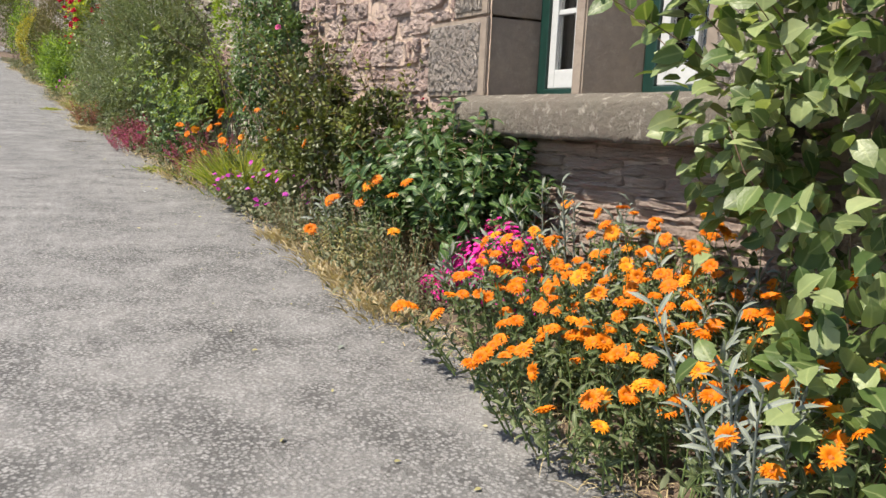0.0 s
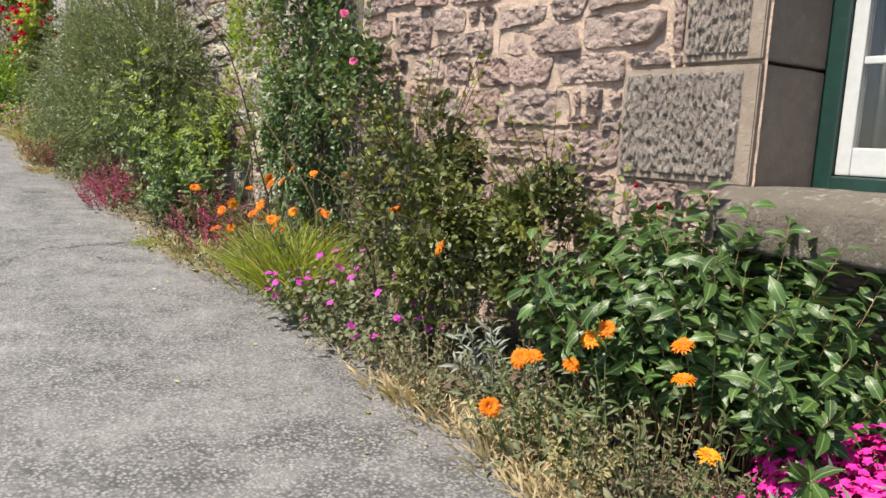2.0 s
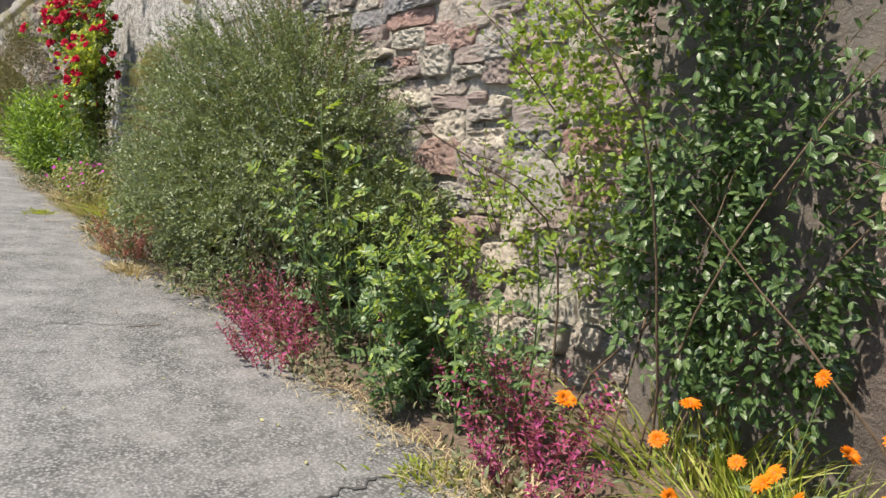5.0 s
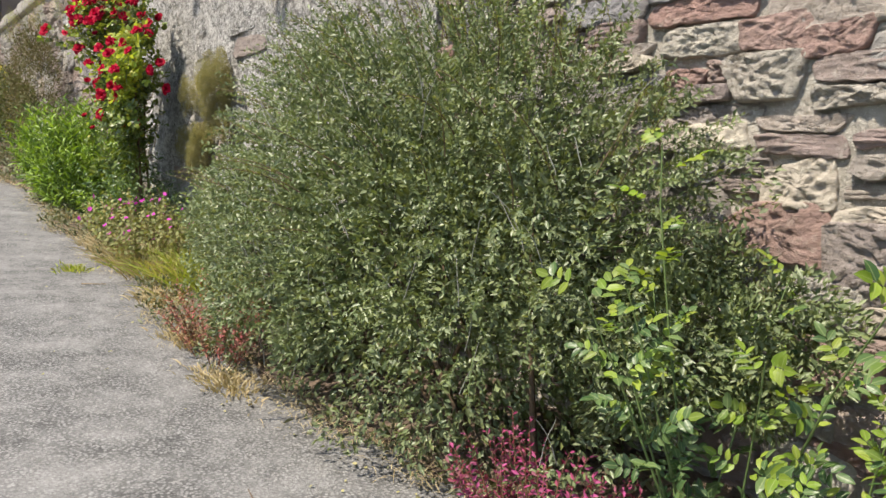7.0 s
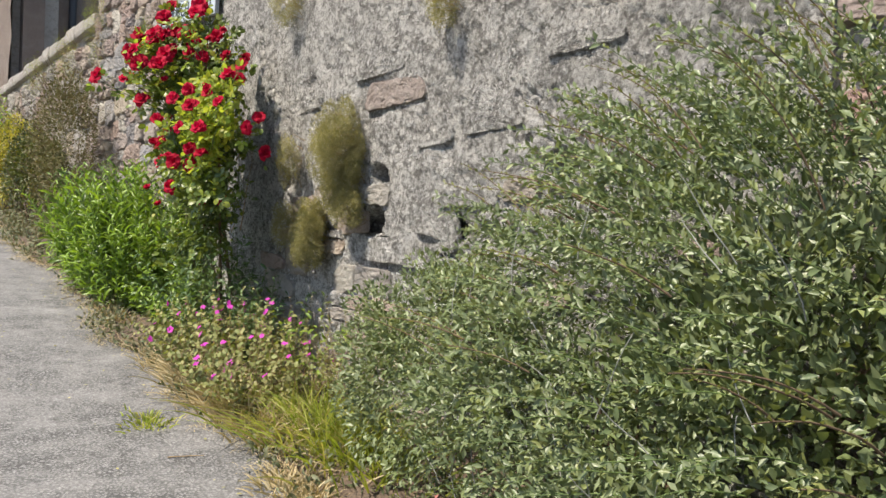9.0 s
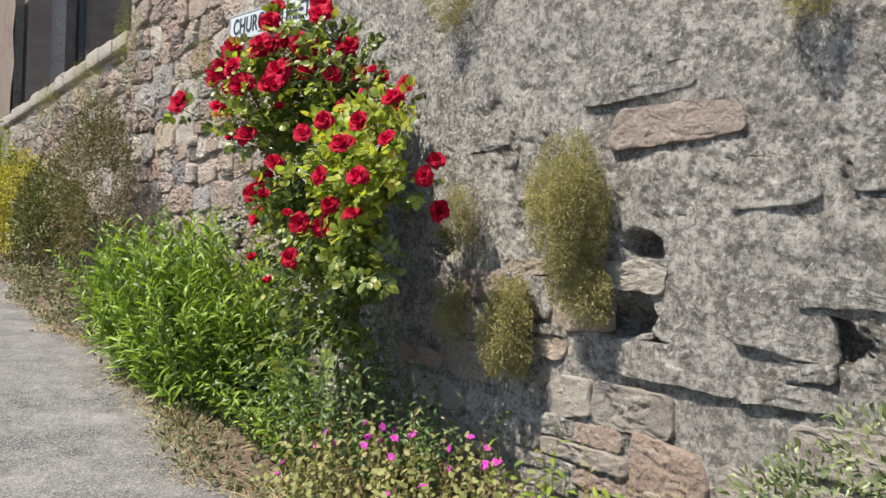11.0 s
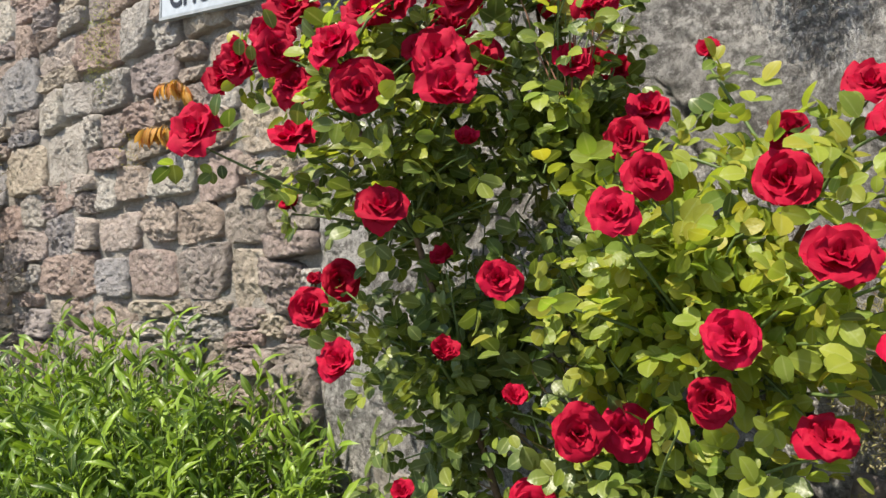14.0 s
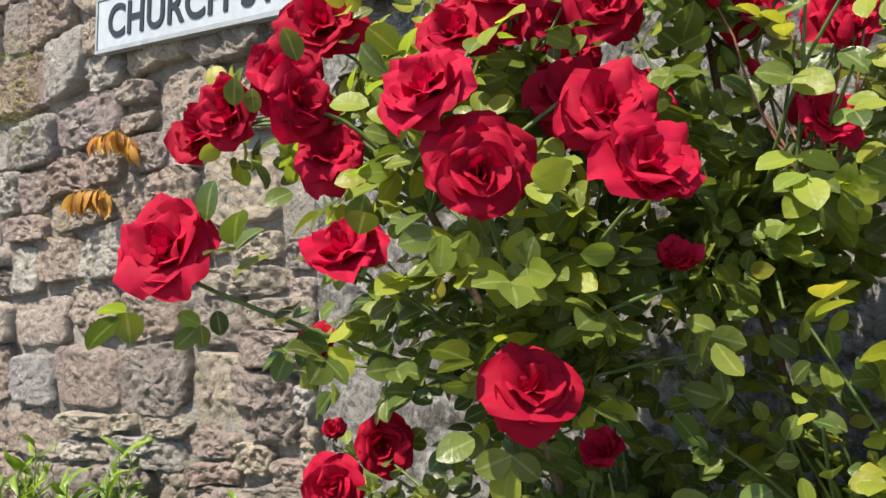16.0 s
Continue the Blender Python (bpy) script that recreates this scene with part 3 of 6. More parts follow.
def wall_face(name, label, X, y0, y1, z_top, mat, rough=0.012, step=0.04, deep=0.45, hole=None):
    """A wall with its thickness: a rough front of mortar or render and plain other sides."""
    z0 = float(G(y0)) - 0.4
    yy = np.linspace(y0, y1, max(2, int((y1 - y0) / step)))
    zz = np.linspace(z0, z_top, max(2, int((z_top - z0) / step)))
    Y, Z = np.meshgrid(yy, zz, indexing="ij")
    d = np.array([noise.fractal(Vector((1.3, y * 5, z * 5)), 0.9, 2, 5) + 0.35 * noise.noise(Vector((7, y * 30, z * 30))) for y, z in zip(Y.ravel(), Z.ravel())])
    V = np.c_[X - rough * d, Y.ravel(), Z.ravel()]
    T = grid_tris(len(yy), len(zz))
    if hole:
        c = V[T].mean(1)
        inside = (c[:, 1] > hole[0]) & (c[:, 1] < hole[1]) & (c[:, 2] > hole[2]) & (c[:, 2] < hole[3])
        T = T[~inside]
    me = tri_mesh(name, V, T[:, ::-1], mat, True)
    wall = tagged(new(name, me), label, "wall", kind="structure")
    bm = bmesh.new()
    if hole:
        block(X + 0.2, X + deep + 0.1, y0, hole[0], z0, z_top, bm=bm)
        block(X + 0.2, X + deep + 0.1, hole[1], y1, z0, z_top, bm=bm)
        block(X + 0.2, X + deep + 0.1, hole[0], hole[1], z0, hole[2], bm=bm)
        block(X + 0.2, X + deep + 0.1, hole[0], hole[1], hole[3], z_top, bm=bm)
    else:
        block(X + 0.2, X + deep + 0.1, y0, y1, z0, z_top, bm=bm)
    part("wall_core", bm, mat, wall)
    return wall


def clipped(poly, a, b, c):
    """The part of a convex outline where a*y + b*z <= c."""
    out = []
    for p, q in zip(poly, poly[1:] + poly[:1]):
        dp, dq = a * p[0] + b * p[1] - c, a * q[0] + b * q[1] - c
        if dp <= 0:
            out.append(p)
        if (dp < 0 < dq) or (dq < 0 < dp):
            k = dp / (dp - dq)
            out.append((p[0] + (q[0] - p[0]) * k, p[1] + (q[1] - p[1]) * k))
    return out


def area(poly):
    return 0.5 * sum(p[0] * q[1] - q[0] * p[1] for p, q in zip(poly, poly[1:] + poly[:1]))


def stone(rng, X, poly, gap, proud, mat, roundness=0.5, rough=0.012, layered=0.0, around=48):
    """One rough stone of a given outline that stands out of a wall's face: hacked, rounded or in layers."""
    P = np.array(poly)
    mid = P.mean(0)
    # move each side in by half a joint, then round the corners
    inner = list(map(tuple, P))
    for p, q in zip(P, np.roll(P, -1, 0)):
        d = unit(q - p)
        nrm = np.array([d[1], -d[0]])
        inner = clipped(inner, nrm[0], nrm[1], float(nrm @ p) - gap / 2)
        if len(inner) < 3:
            return None
    P = np.array(inner)
    for cut in (0.05 + 0.17 * roundness, 0.22):
        Q = np.roll(P, -1, 0)
        P = np.stack([P * (1 - cut) + Q * cut, P * cut + Q * (1 - cut)], 1).reshape(-1, 2)
    mid = P.mean(0)
    seg = np.r_[0, np.cumsum(np.linalg.norm(np.roll(P, -1, 0) - P, axis=1))]
    at = np.linspace(0, seg[-1], around, endpoint=False)
    C = np.r_[P, P[:1]]
    ring = np.c_[np.interp(at, seg, C[:, 0]), np.interp(at, seg, C[:, 1])]
    o = rng.uniform(0, 50)
    ring = ring + 0.008 * np.array([(noise.noise(Vector((o, y * 22, z * 22))), noise.noise(Vector((o + 9, y * 22, z * 22)))) for y, z in ring])
    radii = np.array([1.0, 1.0, 0.965, 0.91, 0.83, 0.74, 0.65, 0.56, 0.47, 0.38, 0.28, 0.15, 0.0])
    k = roundness
    lift = np.r_[-0.035, 0.3 * proud, proud * (0.85 - 0.3 * k), proud * (0.95 - 0.15 * k), proud * (1 - 0.05 * k) + 0.05 * k * proud * np.arange(9) / 3]
    facet = [(rng.normal(0, 0.09, 2), rng.uniform(0.3, 0.9) * proud) for _ in range(4)]
    YZ = mid + radii[:, None, None] * (ring - mid)[None]
    tilt = rng.normal(0, 0.05, 2)
    d = np.zeros(YZ.shape[:2])
    for i in range(2, len(radii)):
        for j in range(around):
            y, z = YZ[i, j]
            if layered:
                d[i, j] = layered * (abs(noise.noise(Vector((o, y * 6, z * 75)))) * 2.4 - 0.5) + 0.4 * noise.fractal(Vector((o, y * 18, z * 40)), 0.8, 2.1, 3)
            else:
                d[i, j] = 0.7 * (abs(noise.noise(Vector((o, y * 24, z * 30)))) * 2.2 - 0.5) + 0.8 * noise.fractal(Vector((o, y * 38, z * 52)), 0.5, 2.1, 3)
    d[-1] = d[-1].mean()
    # broken planes across the face
    face = np.broadcast_to(lift[:, None], d.shape).copy()
    for (fy, fz), high in facet:
        face[2:] = np.minimum(face[2:], high + proud * 0.45 + (fy * (YZ[2:, :, 0] - mid[0]) + fz * (YZ[2:, :, 1] - mid[1])))
    face[2:] = np.maximum(face[2:], 0.45 * proud)
    x = X - face - rough * d - tilt[0] * (YZ[..., 0] - mid[0]) * (radii < 1)[:, None] - tilt[1] * (YZ[..., 1] - mid[1]) * (radii < 1)[:, None]
    V = np.c_[x.ravel(), YZ[..., 0].ravel(), YZ[..., 1].ravel()]
    i = np.arange(len(radii) - 1)[:, None] * around
    j = np.arange(around)[None]
    a, b = (i + j).ravel(), (i + (j + 1) % around).ravel()
    T = np.concatenate([np.c_[a, b, b + around], np.c_[a, b + around, a + around]])
    return tri_mesh("stone", V, T[:, ::-1], mat, False)


def rubble(wall, seed, X, y0, y1, z_top, wide, high, gap, mat, proud, roundness, rough, taken=(), z_min=0.0, most=299, ragged=0.0, wave=0.02, split=0.3, jitter=0.16, layered=0.0):
    """Random rubble: uneven stones of many sizes that lean on one another in rough rows, each an object under the wall."""
    rng = np.random.default_rng(seed)
    sites, z, ph = [], z_min - high[0], rng.uniform(0, 6)
    while z < z_top:
        h = rng.uniform(*high)
        y, ph = y0 - rng.uniform(0.2, 1.0) * wide[1], ph + rng.normal(0, 0.22)
        while y < y1 + wide[1] * 0.5:
            w = rng.uniform(*wide) * (1.2 if h > high[1] * 0.75 else 1)
            cells = [(y, y + w, z, z + h)]
            if rng.random() < split:
                c = z + h * rng.uniform(0.38, 0.62)
                cells = [(y, y + w, z, c), (y, y + w, c, z + h)]
                if rng.random() < 0.5:
                    k = y + w * rng.uniform(0.35, 0.65)
                    cells = [cells[0], (y, k, c, z + h), (k, y + w, c, z + h)]
            y += w
            for a, b, c, d in cells:
                off = wave * math.sin(1.9 * (a + b) / 2 + ph) + 0.4 * wave * math.sin(4.7 * (a + b) / 2 + 2 * ph)
                sites.append((a, b, c + off, d + off))
        z += h
    count = 0
    for a, b, c, d in sites:
        sy, sz = (a + b) / 2, (c + d) / 2
        if not (y0 - 0.05 < sy < y1 + 0.05 and z_min - 0.05 < sz < z_top + 0.05) or sz < float(G(sy)) - 0.05 or count >= most:
            continue
        if ragged and rng.random() < (sz - z_min - 0.4) / (z_top - z_min) * ragged * 2.0:
            continue
        # corners out of true, and now and then one knocked off
        jy, jz = rng.normal(0, jitter, 4) * 0.5 * min(b - a, 0.22), rng.normal(0, jitter, 4) * 0.6 * (d - c)
        poly = [(a + jy[0], c + jz[0]), (b + jy[1], c + jz[1]), (b + jy[2], d + jz[2]), (a + jy[3], d + jz[3])]
        if rng.random() < 0.55:
            k = int(rng.integers(4))
            p, q, r = poly[k - 1], poly[k], poly[(k + 1) % 4]
            u, v = rng.uniform(0.12, 0.4, 2)
            poly[k:k + 1] = [(q[0] + (p[0] - q[0]) * u, q[1] + (p[1] - q[1]) * u), (q[0] + (r[0] - q[0]) * v, q[1] + (r[1] - q[1]) * v)]
        for box in ((1, 0, y1), (-1, 0, -y0), (0, 1, z_top), (0, -1, -z_min)):
            poly = clipped(poly, *box) if len(poly) > 2 else poly
        for ta, tb, tc, td in taken:
            if len(poly) < 3:
                break
            ys, zs = [p[0] for p in poly], [p[1] for p in poly]
            if min(ys) < tb and max(ys) > ta and min(zs) < td and max(zs) > tc:
                tries = [clipped(poly, 1, 0, ta), clipped(poly, -1, 0, -tb), clipped(poly, 0, 1, tc), clipped(poly, 0, -1, -td)]
                poly = max(tries, key=lambda q: area(q) if len(q) > 2 else 0)
        if len(poly) < 3 or area(poly) < 0.0022:
            continue
        m = mat[int(rng.integers(len(mat)))]
        style = layered if m not in (FLAKY_STONE, THIN_STONE) else 0.55
        me = stone(rng, X, poly, gap * rng.uniform(0.7, 1.4), proud * rng.uniform(0.6, 1.35), m, min(1, roundness * rng.uniform(0.5, 1.4)), rough * rng.uniform(0.6, 1.5), style)
        if me is None:
            continue
        count += 1
        part("stone", me, m, wall)


HOLE = (1.75, 3.01, 1.13, 2.35)
cottage = wall_face("wall_cottage", "pink sandstone rubble wall of a cottage with wide raised mortar joints", WALL_A, -4.0, 5.32, 4.2, PINK_MORTAR, 0.008, 0.035, hole=HOLE)
quoins = [(3.01, 3.52, 1.165, 1.535), (3.01, 3.29, 1.545, 1.9), (3.01, 3.54, 1.91, 2.25), (1.3, 1.75, 1.165, 1.5), (1.45, 1.75, 1.51, 1.9), (1.3, 1.75, 1.91, 2.25)]
lintel = (1.5, 3.3, 2.26, 2.55)
rubble(cottage, 5, WALL_A, 3.01, 5.3, 2.8, (0.15, 0.42), (0.13, 0.26), 0.022, [PINK_STONE], 0.022, 0.12, 0.012, quoins + [lintel, (3.0, 3.12, 0.9, 1.17), (4.5, 5.3, 0.8, 1.2)], z_min=0.9, wave=0.03, split=0.45, jitter=0.14)
rubble(cottage, 6, WALL_A, 1.2, 3.25, 0.98, (0.1, 0.34), (0.028, 0.06), 0.006, [THIN_STONE], 0.035, 0.2, 0.014, z_min=0.12, split=0, jitter=0.08)
rubble(cottage, 7, WALL_A, 0.7, 1.74, 2.6, (0.15, 0.42), (0.13, 0.26), 0.022, [PINK_STONE], 0.022, 0.12, 0.012, quoins + [lintel], z_min=1.02, jitter=0.14)
rubble(cottage, 8, WALL_A, 3.25, 4.5, 0.88, (0.15, 0.35), (0.08, 0.16), 0.016, [THIN_STONE, PINK_STONE], 0.02, 0.14, 0.014, z_min=0.2)


bm = bmesh.new()
block(8.0, 8.4, -4.0, 5.32, -0.6, 4.2, bm=bm)
block(2.85, 7.999, 4.9, 5.319, -0.6, 4.2, bm=bm)
block(2.85, 7.999, -4.0, -3.6, -0.6, 4.2, bm=bm)
part("far_walls", bm, PINK_MORTAR, cottage)
bm = bmesh.new()
for x0, x1, z0, z1 in ((2.0, 5.3, 4.15, 7.0), (8.6, 5.3, 4.15, 7.0)):
    n = 11
    for k in range(n):
        u0, u1 = k / n, (k + 1) / n
        a, b = x0 + (x1 - x0) * u0, x0 + (x1 - x0) * u1
        c, d = z0 + (z1 - z0) * u0 + 0.03, z0 + (z1 - z0) * u1
        q = [bm.verts.new(v) for v in ((a, -4.2, c), (a, 5.45, c), (b, 5.45, d), (b, -4.2, d))]
        e = [bm.verts.new((v.co.x, v.co.y, v.co.z + 0.05)) for v in q]
        bm.faces.new(q[::-1]), bm.faces.new(e)
        for i in range(4):
            bm.faces.new((q[i], q[(i + 1) % 4], e[(i + 1) % 4], e[i]))
bmesh.ops.recalc_face_normals(bm, faces=bm.faces)
part("roof", bm, SLATE, cottage, "grey slate roof")


def quoin(y0, y1, z0, z1, sign):
    """A dressed corner block: pecked face with a smooth margin, and the splayed side of the opening."""
    inner = y0 if sign > 0 else y1
    splay = inner - sign * 0.055
    bm = bmesh.new()
    outer = y1 if sign > 0 else y0
    ring = [(WALL_A - 0.018, outer), (WALL_A - 0.018, inner), (2.5, splay), (2.5, outer)]
    lo = [bm.verts.new((x, y, z0 + 0.001)) for x, y in ring]
    hi = [bm.verts.new((x, y, z1 - 0.001)) for x, y in ring]
    bm.faces.new(lo), bm.faces.new(hi[::-1])
    for k in range(4):
        bm.faces.new((lo[k], hi[k], hi[(k + 1) % 4], lo[(k + 1) % 4]))
    bmesh.ops.recalc_face_normals(bm, faces=bm.faces)
    bmesh.ops.bevel(bm, geom=list(bm.edges), offset=0.004, segments=2, affect="EDGES")
    q = part("quoin", bm, DRESSED_STONE, cottage, "dressed sandstone corner block of the window")
    a, b = (y0 + 0.045, y1 - 0.012) if sign > 0 else (y0 + 0.012, y1 - 0.045)
    rng = np.random.default_rng(int(1000 * z0 + 10 * y0))
    nu, nv = 110, 60
    U, W = np.meshgrid(np.linspace(a, b, nu), np.linspace(z0 + 0.02, z1 - 0.016, nv), indexing="ij")
    e = np.maximum(abs(np.linspace(-1, 1, nu))[:, None], abs(np.linspace(-1, 1, nv))[None])
    d = np.array([1.5 * min(0.25, noise.noise(Vector((3, y * 105, z * 34)))) + 0.4 * noise.noise(Vector((9, y * 150, z * 90))) for y, z in zip(U.ravel(), W.ravel())]).reshape(U.shape)
    x = WALL_A - 0.022 - np.where(e > 0.97, -0.008, 0.004 + 0.012 * d)
    part("tooled_face", tri_mesh("tooled_face", np.c_[x.ravel(), U.ravel(), W.ravel()], grid_tris(nu, nv)[:, ::-1], TOOLED_STONE, False), TOOLED_STONE, q, "pecked grey face")


for y0, y1, z0, z1 in quoins:
    quoin(y0, y1, z0, z1, 1 if y0 > 2 else -1)
part("lintel", block(WALL_A - 0.02, 2.5, lintel[0], lintel[1], lintel[2], lintel[3], 0.01), DRESSED_STONE, cottage, "dressed sandstone lintel")

# window: two lights with a stone mullion and a deep sill
window = tagged(new("window_1"), "two-light cottage window with a stone mullion, white sashes in green frames", "window", kind="structure")
window.location = (2.47, 2.38, 1.16)


def in_window(bm, name, mat, label="", parent=window):
    bmesh.ops.translate(bm, verts=bm.verts, vec=-Vector(window.location))
    return part(name, bm, mat, parent, label)


bm = bmesh.new()
ring = [(WALL_A - 0.012, 2.41), (WALL_A - 0.012, 2.35), (2.47, 2.278), (2.52, 2.278), (2.52, 2.482), (2.47, 2.482)]
lo = [bm.verts.new((x, y, 1.15)) for x, y in ring]
hi = [bm.verts.new((x, y, 2.27)) for x, y in ring]
bm.faces.new(lo), bm.faces.new(hi[::-1])
for k in range(6):
    bm.faces.new((lo[k], hi[k], hi[(k + 1) % 6], lo[(k + 1) % 6]))
bmesh.ops.recalc_face_normals(bm, faces=bm.faces)
bmesh.ops.bevel(bm, geom=list(bm.edges), offset=0.007, segments=2, affect="EDGES")
in_window(bm, "mullion", DRESSED_STONE, "brown dressed stone mullion")

# sill: sloping top with a rough front face
nu, nv = 60, 12
prof = [(2.56, 1.175), (2.3, 1.172), (2.2, 1.168), (2.115, 1.164), (2.05, 1.134), (2.03, 1.124), (2.028, 1.08), (2.03, 1.04), (2.033, 1.0), (2.04, 0.985), (2.1, 0.98), (2.56, 0.98)]
yy = np.linspace(1.35, 3.04, nu)
V = []
for y in yy:
    for x, z in prof:
        q = Vector((x * 20, y * 20, z * 20))
        amp = 0.012 if x < 2.05 else 0.004
        V.append((x + amp * noise.fractal(q, 1, 2, 3), y, z + amp * 0.7 * noise.fractal(q + Vector((9, 9, 9)), 1, 2, 3)))
V = np.array(V)
caps = [[0, k, k + 1] for k in range(1, nv - 1)]
caps2 = [[(nu - 1) * nv, (nu - 1) * nv + k + 1, (nu - 1) * nv + k] for k in range(1, nv - 1)]
T = np.concatenate([grid_tris(nu, nv)[:, ::-1], np.array(caps), np.array(caps2)])
part("sill", tri_mesh("sill", V - np.array(window.location), T, SILL_STONE, False), SILL_STONE, window, "thick weathered stone sill")

GLASS, gt, gn, gl, gb = nodes_of("window_glass")
gb.inputs["Transmission Weight"].default_value, gb.inputs["Roughness"].default_value, gb.inputs["IOR"].default_value = 1.0, 0.02, 1.45
for y0, y1 in ((2.482, 2.96), (1.80, 2.278)):
    for a, b in ((y1 - 0.062, y1), (y0, y0 + 0.062)):
        in_window(block(2.465, 2.56, a, b, 1.165, 2.3, 0.006), "outer_frame", GREEN_PAINT, "dark green painted frame")
    in_window(block(2.458, 2.56, y0 + 0.0625, y1 - 0.0625, 1.165, 1.215, 0.006), "bottom_frame", GREEN_PAINT, "dark green painted frame")
    s0, s1 = y0 + 0.065, y1 - 0.065
    for a, b in ((s0, s0 + 0.045), (s1 - 0.045, s1)):
        in_window(block(2.478, 2.52, a, b, 1.218, 2.3, 0.005), "stile", WHITE_PAINT)
    in_window(block(2.477, 2.521, s0 + 0.0455, s1 - 0.0455, 1.218, 1.305, 0.006), "bottom_rail", WHITE_PAINT)
    mid = (s0 + s1) / 2
    in_window(block(2.482, 2.516, mid - 0.012, mid + 0.012, 1.3055, 2.3, 0.004), "glazing_bar", WHITE_PAINT)
    for z in (1.57, 1.85, 2.13):
        for a, b in ((s0 + 0.0455, mid - 0.0125), (mid + 0.0125, s1 - 0.0455)):
            in_window(block(2.483, 2.515, a, b, z - 0.012, z + 0.012, 0.004), "glazing_bar", WHITE_PAINT)
    for z0, z1 in ((1.306, 1.557), (1.583, 1.837), (1.863, 2.117)):
        for a, b in ((s0 + 0.046, mid - 0.013), (mid + 0.013, s1 - 0.046)):
            p = in_window(block(2.498, 2.502, a, b, z0, z1), "pane", GLASS)
            p.visible_shadow = False
# a near-black box for the room behind, its dimness put into the colour, with a gathered curtain in one light
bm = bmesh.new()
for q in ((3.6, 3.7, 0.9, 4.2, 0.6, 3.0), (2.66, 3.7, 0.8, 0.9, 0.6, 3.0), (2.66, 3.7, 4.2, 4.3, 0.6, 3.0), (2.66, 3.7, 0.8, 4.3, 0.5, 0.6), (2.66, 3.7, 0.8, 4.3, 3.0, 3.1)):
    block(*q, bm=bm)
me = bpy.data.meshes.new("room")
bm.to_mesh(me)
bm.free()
me.materials.append(UNLIT_ROOM)
tagged(new("wall_room_inside", me), "near-black box for the unlit room behind the cottage window", "wall", kind="structure")
yy = np.linspace(2.5, 2.96, 90)
zz = np.linspace(1.2, 2.3, 4)
Y, Z = np.meshgrid(yy, zz, indexing="ij")
V = np.c_[(2.6 + 0.018 * np.sin(Y * 95) + 0.01 * np.sin(Y * 41 + 1)).ravel(), Y.ravel(), Z.ravel()]
curtain = new("curtain", tri_mesh("curtain", V, grid_tris(90, 4)[:, ::-1], CURTAIN, True))
cs = curtain.modifiers.new("thick", "SOLIDIFY")
cs.thickness = 0.004
tagged(curtain, "grey gathered curtain hanging behind the window glass", "curtain")

# brown render over the foot of the cottage corner, the plants' shade put into its colour
yy, zz = np.linspace(4.5, 5.318, 60), np.linspace(0.2, 1.25, 70)
Y, Z = np.meshgrid(yy, zz, indexing="ij")
lump = np.array([noise.fractal(Vector((5, y * 6, z * 8)), 0.9, 2, 5) for y, z in zip(Y.ravel(), Z.ravel())])
rim = np.minimum(np.minimum(Y.ravel() - 4.5, 1.25 - Z.ravel()) * 6 + 0.25 * lump, 1)
V = np.c_[WALL_A - 0.024 * np.clip(rim + 0.3, -0.6, 1) - 0.012 * lump, Y.ravel(), Z.ravel()]
part("damp_render", tri_mesh("damp_render", V, grid_tris(60, 70)[:, ::-1], SHADE_BROWN, True), SHADE_BROWN, cottage, "brown render at the foot of the corner, darkened as plant shade")

